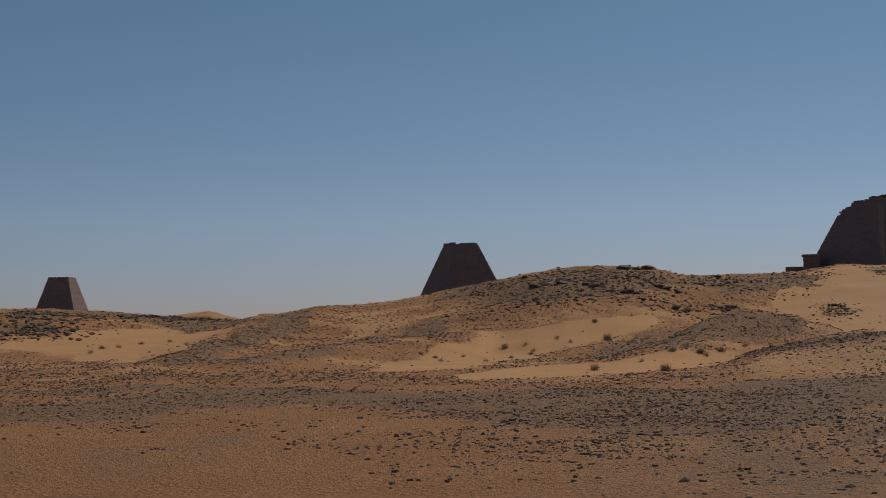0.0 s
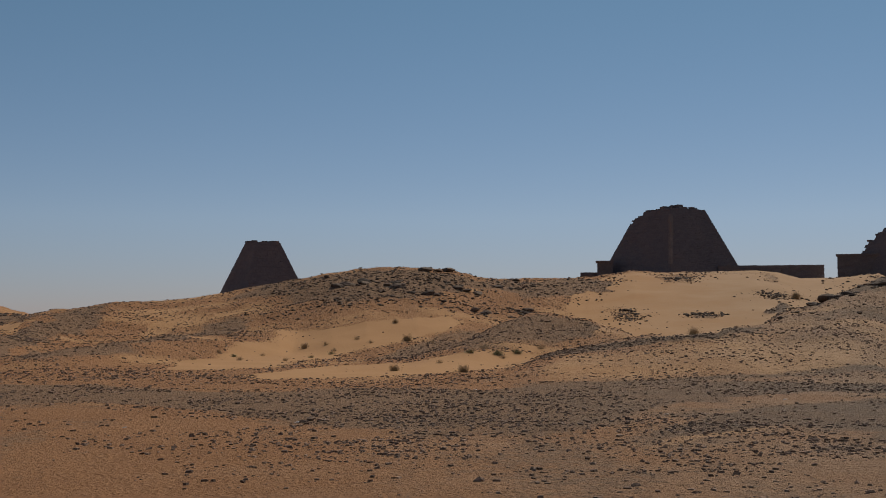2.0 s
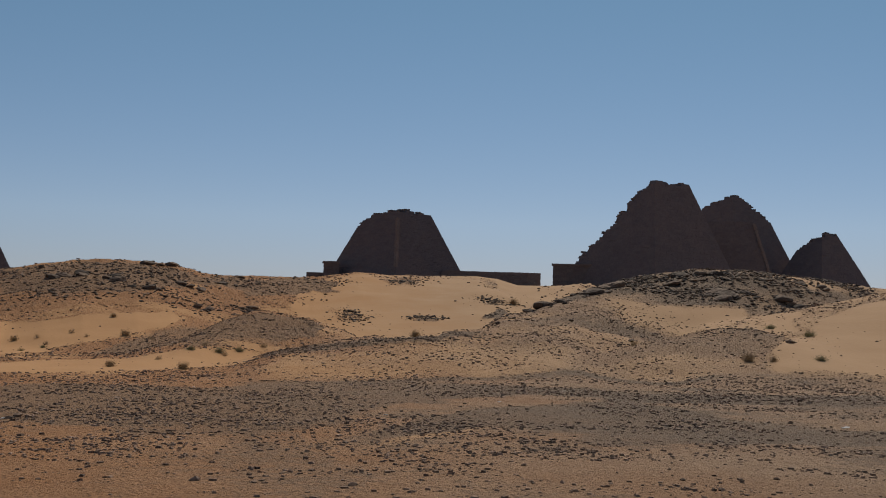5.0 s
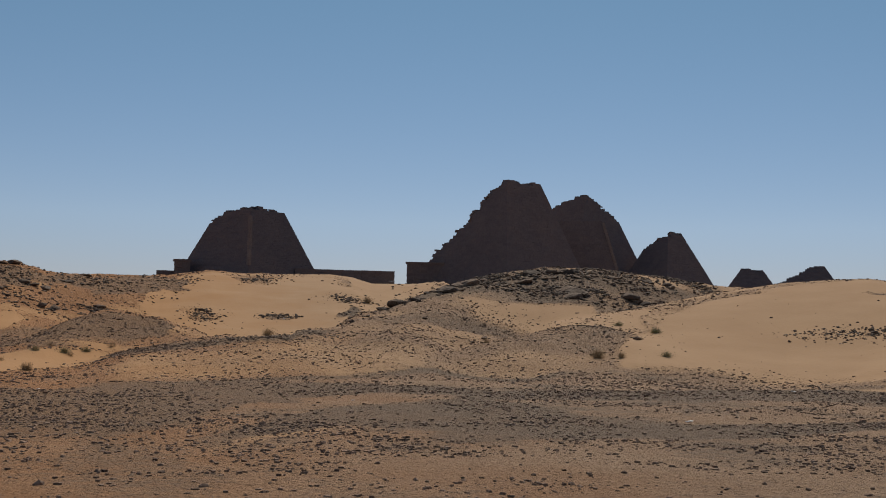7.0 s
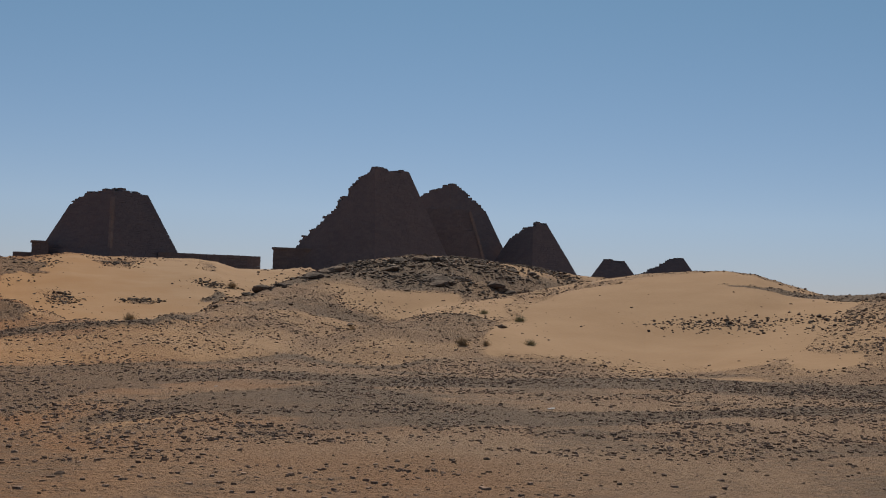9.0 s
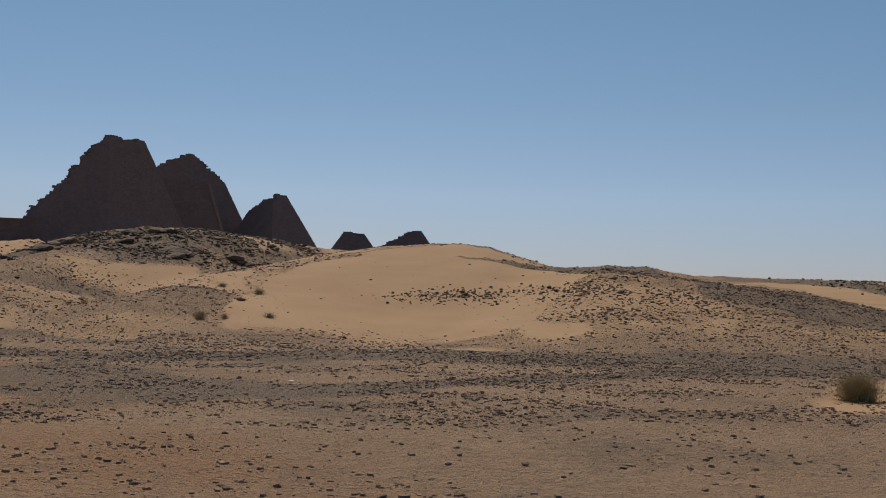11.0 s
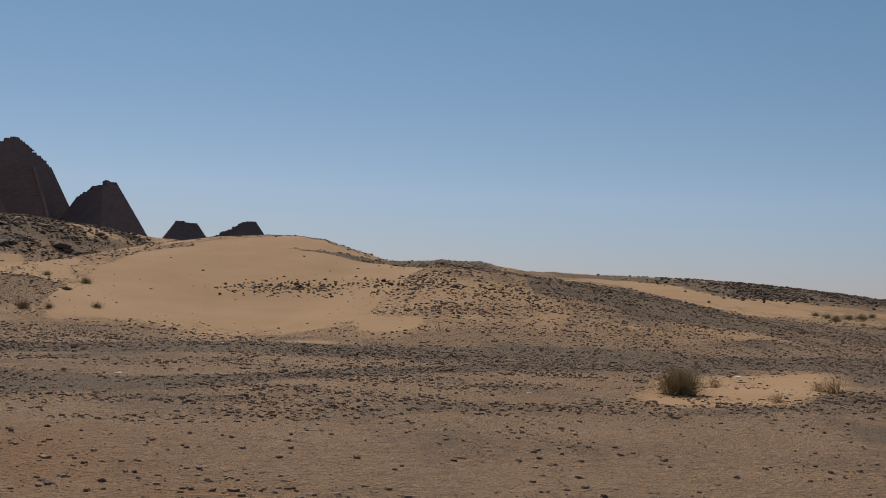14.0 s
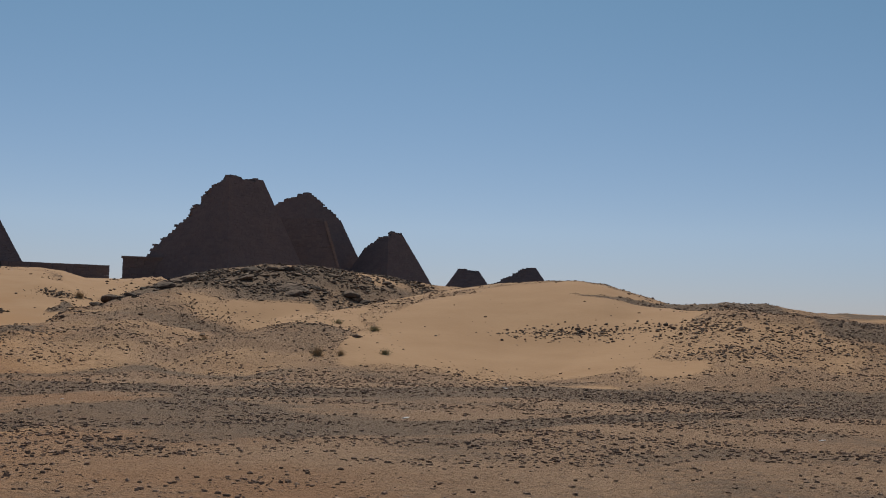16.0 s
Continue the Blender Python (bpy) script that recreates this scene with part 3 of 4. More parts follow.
def pyramid(x, y, z, turn, side, batter, height, label, seed, keep=None, ragged=0.35, mouldings=(), crown=8, flank=0, course=0.33):
    rng = np.random.default_rng(seed)
    reach = side * 0.6
    low = min(height_at(x + u * reach, y + v * reach) for u in (-1, 0, 1) for v in (-1, 0, 1))
    depth = max(0.0, z - low + 0.25)
    side, height, z = side + 2 * batter * depth, height + depth, z - depth
    thing = tagged(base("pyramid", x, y, z, turn), label, "pyramid", PYRAMIDS)
    wave = rng.uniform(0, 6, 4)

    def whole(px, py, pz):
        edge = height - ragged * (1 + np.sin(px * 1.3 + wave[0]) * np.cos(py * 1.7 + wave[1]) + 0.6 * np.sin(px * 3.1 + wave[2] + py * 2.3))
        ok = pz < edge
        return ok & keep(px, py, pz - depth) if keep else ok

    part("masonry", masonry("masonry", side, batter, height, whole, rng, course), thing)
    top = side / 2 - batter * height
    spots = []
    for _ in range(crown):
        px, py = rng.uniform(-top, top, 2) * 0.9
        zs = np.arange(0, height, course) + course / 2
        up = [q for q in zs if whole(np.array(px), np.array(py), np.array(q))]
        if up:
            spots.append((px, py, up[-1] + course / 2))
    for _ in range(flank * 12):
        px, py = rng.uniform(-side / 2, side / 2, 2)
        zs = np.arange(0, height, course) + course / 2
        up = [q for q in zs if whole(np.array(px), np.array(py), np.array(q)) and max(abs(px), abs(py)) < side / 2 - batter * q]
        if up and len(spots) < crown + flank and max(abs(px), abs(py)) < side / 2 - batter * (up[-1] + 0.8) and up[-1] < height - 1:
            spots.append((px, py, up[-1] + course / 2))
    rubble_top(thing, spots, rng)
    for sx, sy, low, high in mouldings:
        zs = np.arange(low + depth, high + depth, 0.42)
        cs = [(sx * (side / 2 - batter * q - 0.06), sy * (side / 2 - batter * q - 0.06), q + 0.21) for q in zs]
        part("corner_moulding", boxes("corner_moulding", cs, [(0.34, 0.34, 0.41)] * len(cs), M_MOULD, rng, 0.02), thing, "paler weathered corner stones")
    return thing


def stone_wall(name, label, category, x, y, z, turn, length, thick, height, seed, cornice=False, sink=1.2):
    rng = np.random.default_rng(seed)
    thing = tagged(base(name, x, y, z, turn), label, category)
    c, s = math.cos(radians(turn)) * length / 2, math.sin(radians(turn)) * length / 2
    sink = max(sink, z - min(height_at(x + k * c, y + k * s) for k in (-1, -0.5, 0, 0.5, 1)) + 0.2)
    cs, ss = [], []
    q = -sink
    row = 0
    while q < height - 0.05:
        step = 0.36
        n = max(2, int(length / 0.7))
        cell = length / n
        for i in range(n):
            cs.append((-length / 2 + cell * (i + 0.5), 0, q + step / 2))
            ss.append((cell - 0.006, thick + rng.uniform(-0.03, 0.03), step - 0.004))
        q += step
        row += 1
    part("masonry", boxes("masonry", cs, ss, M_STONE, rng, 0.02), thing)
    if cornice:
        part("cornice", boxes("cornice", [(0, 0, q + 0.1)], [(length + 0.3, thick + 0.3, 0.22)], M_STONE, rng, 0.03), thing)
    return thing


# ---- the pyramids ----
def cut(nx, ny, low, high, seed, bulge=0.0, rough=0.12, step=0.33):
    """A broken flank: stone is lost beyond a line that leans from low (reach at the ground) to high (reach per metre up)."""
    rng = np.random.default_rng(seed)
    pairs, single = rng.uniform(-rough, rough, 40), rng.uniform(-0.08, 0.08, 80)

    def keep(x, y, z):
        course = np.clip(np.floor(z / step + 0.01), 0, 79).astype(int)
        reach = low - high * course * step + pairs[course // 2] + single[course]
        reach = reach + bulge * np.sin(math.pi * np.clip((course * step - 2) / 9.3, 0, 1))
        return x * nx + y * ny < reach

    return keep


def both(a, b):
    return lambda x, y, z: a(x, y, z) & b(x, y, z)


pyramid(-50.09, 164.54, 3.28, -5, 5.5, 0.29, 4.85, "small flat-topped dark stone pyramid on the ridge", 11, ragged=0.05, crown=0)
pyramid(2.12, 149.99, 4.05, 24, 8.1, 0.376, 6.65, "flat-topped dark stone pyramid behind the long hill", 12, ragged=0.07, crown=14)
pyramid(46.41, 132.08, 6.35, 25, 10.95, 0.4, 7.4, "broad truncated dark stone pyramid with a worn top", 13,
        keep=both(cut(-0.707, 0.707, 9.75, 0.98, 5, 0.0, 0.05, 0.2), both(cut(-0.707, 0.707, 30.5, 4.2, 7), cut(0.707, -0.707, 59.7, 8.0, 8))), ragged=0.06, mouldings=((-1, -1, 1.0, 6.3),), crown=18, course=0.2)
pyramid(76.0, 127.0, 6.9, 17, 14.17, 0.354, 11.5, "largest dark stone pyramid with a ragged stepped flank", 14, keep=cut(-0.707, 0.707, 10.35, 0.899, 6, -0.35, 0.28), ragged=0.14, crown=10, flank=60)
pyramid(105.82, 154.18, 8.35, 11, 14.1, 0.36, 12.8, "tall dark stone pyramid with a stepped broken peak", 15,
        keep=both(cut(0.707, -0.707, 16.8, 1.3, 9, 0.0, 0.2), cut(-0.707, 0.707, 34, 2.7, 10)), ragged=0.14, crown=6, flank=30)
pyramid(90.25, 132.12, 7.51, -33, 10.0, 0.3, 7.6, "low truncated stone pyramid with a pale corner edge", 16, ragged=0.08, mouldings=((1, -1, 0.5, 7.2),), crown=2)
pyramid(114.04, 144.4, 7.98, 7, 9.5, 0.445, 7.6, "dark ruined stone pyramid with a crumbled flank", 17, keep=cut(-0.707, 0.707, 11.0, 1.57, 12, 0.0, 0.2), ragged=0.15, crown=8, flank=40)
pyramid(128.46, 142.7, 7.87, -41.6, 7.1, 0.68, 2.85, "small low truncated stone pyramid at the ridge's end", 18, ragged=0.1, crown=5)
pyramid(143.14, 146.75, 8.16, -44.6, 10.9, 0.68, 3.9, "small collapsed stone pyramid with a slumped flank", 19, keep=cut(-1, 0, 5.2, 1.72, 21, 0.0, 0.06, 0.165), ragged=0.1, crown=3, course=0.165)
stone_wall("chapel", "small flat-roofed stone chapel beside the broad pyramid", "chapel", 38.91, 132.4, 6.49, -14, 1.6, 1.8, 1.1, 31, True)
stone_wall("low_wall", "long low dark stone wall half buried in sand", "wall", 55.4, 126.37, 6.01, -20, 10.9, 0.9, 1.18, 32)
stone_wall("low_wall", "short low dark stone wall on the ridge", "wall", 38.77, 133.48, 6.35, -14, 4.5, 0.9, 0.3, 33)
stone_wall("chapel", "flat-roofed dark stone chapel against the largest pyramid", "chapel", 67.78, 130.44, 6.51, -30, 4.8, 2.4, 2.1, 34, True)


# ---- stones ----
def rock_mesh(name, seed, flat, material, cuts=2):
    rng = np.random.default_rng(seed)
    bm = bmesh.new()
    bmesh.ops.create_icosphere(bm, subdivisions=cuts, radius=0.5)
    dirs = rng.normal(size=(7, 3))
    dirs /= np.linalg.norm(dirs, axis=1)[:, None]
    lim = rng.uniform(0.24, 0.42, 7)
    for v in bm.verts:
        p = np.array(v.co)
        for d, l in zip(dirs, lim):
            over = p @ d - l
            if over > 0:
                p = p - d * over * 0.92
        p = p * (1.25, 0.95, flat) + rng.normal(0, 0.012, 3)
        v.co = p
    me = bpy.data.meshes.new(name)
    bm.to_mesh(me)
    bm.free()
    me.materials.append(material)
    return me


BOULDERS = [rock_mesh("boulder", 50 + i, f, M_BOULDER) for i, f in enumerate((0.4, 0.55, 0.7, 0.45, 0.6))]
PALES = [rock_mesh("boulder", 70 + i, f, M_PALE) for i, f in enumerate((0.4, 0.6))]
STONES = [rock_mesh("stone", 60 + i, f, M_GRAVEL, 1) for i, f in enumerate((0.5, 0.6, 0.75, 0.45))]


def strew_boulders(spots, count, small, large, seed, label, group, meshes, rise=0.12):
    """Loose rocks, single things, over patches (x, y, half length, half width, turn)."""
    rng = np.random.default_rng(seed)
    for _ in range(count):
        px, py, a, b, turn = spots[rng.integers(len(spots))]
        u, v = rng.normal(0, 0.5) * a, rng.normal(0, 0.5) * b
        c, s = math.cos(radians(turn)), math.sin(radians(turn))
        x, y = px + u * c - v * s, py + u * s + v * c
        size = small + (large - small) * rng.random() ** 2.5
        ob = new("boulder" if large > 0.3 else "stone", meshes[rng.integers(len(meshes))])
        z = height_at(x, y)
        ob.matrix_basis = pose(x, y, z + rise * size, rng.uniform(-14, 14), rng.uniform(-14, 14), rng.uniform(0, 360)) @ Matrix.Diagonal((size, size, size * rng.uniform(0.8, 1.2), 1))
        tagged(ob, label, "rock" if large > 0.3 else "stone", group)


strew_boulders([(38.9, 74.5, 2.68, 19.98, -28), (36.5, 62.8, 2.27, 3.08, -30), (40.8, 62.3, 3.67, 2.07, -33), (46.4, 62.6, 2.76, 3.64, -37)], 40, 0.25, 0.75, 81,
               "dark weathered boulder on the crest of the rocky hill", "boulders on the rocky hill", BOULDERS)
strew_boulders([(40.5, 60.7, 3.61, 1.97, -34), (47.4, 61.6, 2.44, 1.99, -38)], 24, 0.2, 0.55, 82, "pale brown rock among the dark boulders", "pale rocks on the rocky hill", PALES)
strew_boulders([(8.0, 82.4, 4.08, 3.81, -6), (12.2, 80.9, 3.32, 2.93, -9), (3.9, 83.4, 2.62, 2.80, -3), (19.6, 86.2, 3.55, 4.20, -13), (13.3, 86.5, 1.57, 2.05, -9)], 20, 0.22, 0.6, 83,
               "dark weathered boulder on the long hill", "boulders on the long hill", BOULDERS)
strew_boulders([(45.9, 33.9, 1.28, 1.42, -54), (39.5, 30.2, 1.79, 1.96, -53), (37.8, 34.4, 1.61, 0.78, -48), (40.5, 27.1, 2.19, 2.28, -56)], 28, 0.12, 0.3, 84,
               "dark rock lying on the stony spur", "rocks on the stony spur", BOULDERS)
strew_boulders([(138.2, 57.5, 6.06, 6.45, -67), (128.9, 51.6, 3.72, 5.58, -68)], 18, 0.3, 0.9, 85, "dark boulder on the far low ridge", "boulders on the far ridge", BOULDERS)
strew_boulders([(23.2, 74.0, 1.05, 2.61, -17), (33.7, 93.0, 1.42, 2.82, -20), (33.9, 74.9, 0.89, 1.92, -24), (27.7, 73.5, 0.99, 0.80, -21), (17.3, 74.5, 1.03, 0.61, -13)], 20, 0.2, 0.45, 86,
               "dark rock showing through the drifted sand", "rocks in the sand saddle", BOULDERS)
strew_boulders([(-28.1, 91.0, 5.08, 5.42, 17), (-20.9, 99.6, 4.06, 5.35, 12)], 18, 0.25, 0.7, 87, "dark rock along the western hill", "rocks on the western hill", BOULDERS)


SLABS = [rock_mesh("boulder", 95 + i, f, M_BOULDER, 3) for i, f in enumerate((0.42, 0.5, 0.58, 0.36))]
strew_boulders([(36.8, 61.0, 1.8, 0.7, -31), (33.5, 60.0, 1.6, 0.7, -29), (31.4, 59.1, 1.2, 0.6, -28), (28.7, 57.5, 1.3, 0.5, -27), (41.0, 61.5, 1.6, 0.8, -34), (38.2, 56.1, 1.4, 1.0, -34), (42.3, 56.6, 1.8, 0.9, -37)], 58, 0.35, 1.25, 89,
               "broad dark slab of rock breaking out of the rocky hill", "slabs on the rocky hill", SLABS, 0.02)
strew_boulders([(10.3, 74.4, 1.2, 0.8, -8), (11.4, 74.0, 1.0, 0.8, -9), (16.9, 82.7, 0.9, 0.8, -11), (14.3, 78.9, 1.0, 0.8, -10), (8.7, 77.5, 1.4, 1.0, -6), (16.8, 74.7, 1.2, 0.7, -12), (14.0, 70.9, 1.0, 0.6, -11), (5.8, 78.8, 1.6, 1.0, -4)], 44, 0.3, 1.2, 90,
               "dark flat slab of rock half buried in the long hill", "slabs on the long hill", SLABS, 0.0)
strew_boulders([(44.9, 33.4, 0.9, 0.5, -53), (46.4, 34.1, 0.9, 0.5, -53), (40.9, 31.8, 1.2, 0.8, -52), (39.5, 28.3, 1.4, 0.8, -54)], 20, 0.14, 0.4, 91,
               "dark flat rock at the crest of the stony spur", "slabs on the stony spur", SLABS, 0.02)


def strew_rubble(spots, count, small, large, seed, label):
    """Angular rubble too small and close to tell apart: one mesh."""
    rng = np.random.default_rng(seed)
    ids = rng.integers(len(spots), size=count)
    sp = np.array(spots, float)[ids]
    u, v = rng.normal(0, 0.55, count) * sp[:, 2], rng.normal(0, 0.55, count) * sp[:, 3]
    c, s = np.cos(np.radians(sp[:, 4])), np.sin(np.radians(sp[:, 4]))
    x, y = sp[:, 0] + u * c - v * s, sp[:, 1] + u * s + v * c
    size = small + (large - small) * rng.random(count) ** 2.2
    dirs = np.array([(1, 0, 0.2), (0.4, 0.9, 0.1), (-0.5, 0.85, 0.3), (-1, 0.1, 0), (-0.4, -0.9, 0.2), (0.5, -0.8, 0), (0.5, 0.2, 0.85), (-0.4, 0.3, 0.9), (0, -0.5, 0.85), (0, 0, -0.7)])
    tris = np.array([(0, 1, 6), (1, 7, 6), (1, 2, 7), (2, 3, 7), (3, 8, 7), (3, 4, 8), (4, 5, 8), (5, 0, 8), (0, 6, 8), (6, 7, 8), (1, 0, 9), (2, 1, 9), (3, 2, 9), (4, 3, 9), (5, 4, 9), (0, 5, 9)])
    p = dirs[None] * rng.uniform(0.7, 1.25, (count, 10, 1)) * 0.5 * size[:, None, None]
    p = p * np.stack([rng.uniform(1, 1.7, count), rng.uniform(0.8, 1.1, count), rng.uniform(0.4, 0.8, count)], 1)[:, None]
    t = rng.uniform(0, 2 * np.pi, count)
    c, s = np.cos(t)[:, None], np.sin(t)[:, None]
    z = land(x, y)
    p = np.stack([p[..., 0] * c - p[..., 1] * s + x[:, None], p[..., 0] * s + p[..., 1] * c + y[:, None], p[..., 2] + (z + 0.1 * size)[:, None]], -1)
    f = tris[None] + 10 * np.arange(count)[:, None, None]
    ob = new("rubble", mesh_from("rubble", p.reshape(-1, 3), f.reshape(-1, 3), M_BOULDER if large > 0.22 else M_RUBBLE))
    return tagged(ob, label, "rubble", kind="stuff")


strew_rubble([(39.0, 74.8, 3.13, 21.05, -28), (36.3, 62.6, 2.60, 3.38, -30), (40.6, 62.0, 3.98, 2.38, -33), (46.2, 62.4, 3.07, 4.36, -37), (38.1, 57.0, 4.32, 2.35, -34), (53.3, 65.2, 3.02, 2.28, -39)], 4000, 0.05, 0.3, 181, "dark angular rubble over the rocky hill")
strew_rubble([(28.3, 41.1, 1.92, 4.15, -35), (29.6, 51.5, 4.29, 2.99, -30), (25.7, 43.3, 5.38, 7.77, -31), (17.4, 50.3, 3.65, 16.36, -19)], 2200, 0.03, 0.12, 187, "brown rubble over the slopes under the rocky hill")
strew_rubble([(8.0, 82.4, 4.74, 6.28, -6), (12.1, 80.4, 3.65, 3.98, -9), (3.6, 84.7, 3.39, 5.57, -2), (19.6, 86.0, 4.30, 5.66, -13), (5.5, 73.8, 4.65, 3.94, -4), (12.1, 73.6, 4.02, 3.97, -9)], 2600, 0.05, 0.24, 182, "dark angular rubble over the long hill")
strew_rubble([(-6.8, 81.0, 6.47, 7.28, 5), (-9.4, 58.8, 2.62, 7.44, 9), (-2.6, 65.8, 5.15, 9.09, 2), (1.2, 76.7, 5.48, 5.48, -1)], 2600, 0.03, 0.14, 188, "brown rubble over the western flank of the long hill")
strew_rubble([(45.6, 33.7, 1.52, 1.74, -54), (39.2, 30.0, 2.00, 2.27, -53), (36.8, 34.3, 2.72, 1.58, -47), (39.9, 26.7, 2.38, 2.84, -56), (35.1, 25.3, 2.54, 1.71, -54), (40.8, 23.7, 2.75, 3.14, -60)], 1700, 0.035, 0.15, 183, "dark stones scattered over the spur")
strew_rubble([(23.1, 73.8, 1.12, 3.10, -17), (33.7, 93.2, 1.60, 3.48, -20), (29.7, 65.7, 0.96, 11.69, -24), (27.7, 73.4, 1.13, 1.09, -21), (16.9, 74.3, 1.24, 0.89, -13), (35.5, 80.3, 1.59, 1.73, -24), (27.2, 93.9, 2.19, 4.42, -16)], 1500, 0.04, 0.24, 184, "dark stones showing through the drifted sand")
strew_rubble([(36.1, 36.0, 1.6, 0.9, -46), (37.7, 34.4, 2.2, 1.6, -48), (38.2, 32.8, 2.4, 2.0, -50), (39.5, 30.8, 2.8, 2.6, -53)], 340, 0.04, 0.17, 189, "dark stones in a tongue over the pale dune")
# dark stones added to thicken the shade drawn along the spur's crest
strew_rubble([(10.0, 41.6, 1.6, 0.5, -14), (12.6, 40.6, 1.6, 0.5, -17), (15.0, 40.4, 1.6, 0.5, -20), (17.2, 41.4, 1.6, 0.6, -22)], 700, 0.03, 0.11, 190, "dark stones added for the shade along the crest of the near spur")
strew_rubble([(-28.3, 91.7, 5.93, 6.93, 17), (-20.9, 99.6, 4.96, 5.35, 12), (-25.8, 78.8, 2.98, 5.87, 18)], 1400, 0.06, 0.4, 185, "dark rubble along the western hill")
strew_rubble([(138.6, 57.6, 10.1, 8.1, -67), (127.3, 51.0, 4.9, 7.3, -68), (143.8, 42.5, 8.7, 14.5, -74), (152.0, 50.0, 12.0, 12.0, -72), (150.0, 62.0, 14.0, 12.0, -67)], 4200, 0.1, 0.5, 186, "dark rubble along the far low ridge")
strew_rubble([(49.5, 29.0, 3.0, 2.2, -60), (54.0, 25.5, 4.0, 2.4, -65), (58.0, 22.0, 5.0, 2.6, -69), (64.0, 18.0, 6.0, 4.0, -74)], 2600, 0.04, 0.15, 191, "dark stones along the low end of the stony spur")


def strew_gravel():
    """All the loose gravel, too many to count: one mesh of small angular stones."""
    rng = np.random.default_rng(5)
    n = 300000
    az = np.radians(rng.uniform(-23, 79, n))
    r = 8.5 * (115 / 8.5) ** (rng.random(n) ** 0.75)
    x, y = r * np.sin(az), r * np.cos(az)
    sand, dark = cover(x, y)
    clump = fbm(x, y, 1.8, 3, 61)
    bare = fbm(x, y, 9, 3, 67)
    slopes = smooth(25, 40, r)
    chance = (0.08 + 0.3 * dark + 0.35 * clump + 0.25 * bare + 0.28 * slopes) * (1 - 0.985 * smooth(0.6, 0.85, sand))
    bare_edge = np.interp(np.degrees(az), *np.array(BARE_EDGE).T)
    chance = chance * (0.22 + 0.95 * smooth(-1.0, 1.4, r - bare_edge + 1.2 * clump) + 0.22 * smooth(-1.0, 1.0, r - bare_edge) * (1 - smooth(6, 11, r - bare_edge)))
    chance = chance * (1 - 0.75 * (1 - smooth(-8, 3, np.degrees(az))) * (1 - 0.4 * smooth(20, 25, r)) * (1 - smooth(30, 38, r)))
    pick = rng.random(n) < chance
    x, y, r, dark = x[pick], y[pick], r[pick], dark[pick]
    n = len(x)
    size = (0.007 + 0.02 * rng.random(n) ** 3.2) * (1 + r / 40.0)
    z = land(x, y)
    turn = rng.uniform(0, 2 * np.pi, n)
    v = CUBE[None] * 2 * rng.uniform(0.55, 1.15, (n, 8, 3)) * size[:, None, None]
    v[:, 4:, :2] *= rng.uniform(0.5, 0.95, (n, 1, 1))
    v = v * np.stack([rng.uniform(0.9, 1.5, n), rng.uniform(0.7, 1.1, n), rng.uniform(0.3, 0.6, n)], 1)[:, None]
    c, s = np.cos(turn)[:, None], np.sin(turn)[:, None]
    v = np.stack([v[..., 0] * c - v[..., 1] * s + x[:, None], v[..., 0] * s + v[..., 1] * c + y[:, None], v[..., 2] + (z + 0.2 * size)[:, None]], -1)
    f = (CUBE_FACES[None] + 8 * np.arange(n)[:, None, None]).reshape(-1, 4)
    ob = new("gravel", mesh_from("gravel", v.reshape(-1, 3), f, M_GRAVEL))
    return tagged(ob, "dark angular gravel strewn over the plain and slopes", "gravel", kind="stuff")


strew_gravel()


# ---- shrubs ----
def tuft_mesh(name, seed, count, radius, height, spread, material, thick=0.004, forks=3):
    """Thin curved three-sided stems that rise from one root and fork into fine twigs."""
    rng = np.random.default_rng(seed)
    verts, faces = [], []

    def stem(p, q, r, w):
        start = len(verts)
        for point, wide in ((p, w), (q, w * 0.75), (r, w * 0.35)):
            for k in range(3):
                verts.append((point[0] + wide * math.cos(k * 2.094), point[1] + wide * math.sin(k * 2.094), point[2]))
        for k in range(2):
            for m in range(3):
                i, j = start + 3 * k + m, start + 3 * k + (m + 1) % 3
                faces.append((i, j, j + 3, i + 3))

    for _ in range(count):
        a, lean = rng.uniform(0, 2 * math.pi), min(abs(rng.normal(0, spread)), 1.35)
        length = height * rng.uniform(0.55, 1.05) * (1 + 0.25 * math.sin(lean))
        way = np.array((math.cos(a) * math.sin(lean), math.sin(a) * math.sin(lean), math.cos(lean)))
        root = np.array((*rng.normal(0, radius * 0.16, 2), -0.02))
        mid = root + way * length * 0.5 + rng.normal(0, 0.05 * length, 3)
        tip = root + way * length + rng.normal(0, 0.1 * length, 3)
        mid[2], tip[2] = max(mid[2], 0.01), max(tip[2], 0.015)
        stem(root, mid, tip, thick)
        for _ in range(forks):
            s = rng.uniform(0.35, 0.95)
            p = root + (tip - root) * s
            d = way + rng.normal(0, 0.6, 3)
            d[2] = abs(d[2])
            q = p + d / np.linalg.norm(d) * length * rng.uniform(0.12, 0.32)
            stem(p, (p + q) / 2 + rng.normal(0, 0.01, 3), q, thick * 0.6)
    return mesh_from(name, np.array(verts), np.array(faces), material)


def shrub(name, label, seed, radius, height, spread, count, leaf, stem=None):
    thing = tagged(new(name), label, "shrub")
    part("crown", tuft_mesh("crown", seed, count, radius, height, spread, leaf, 0.0022 + 0.002 * height), thing)
    if stem:
        part("woody_base", tuft_mesh("woody_base", seed + 1, count // 6, radius * 0.6, height * 0.7, spread * 0.8, stem, 0.008), thing, "darker woody stems")
    return thing


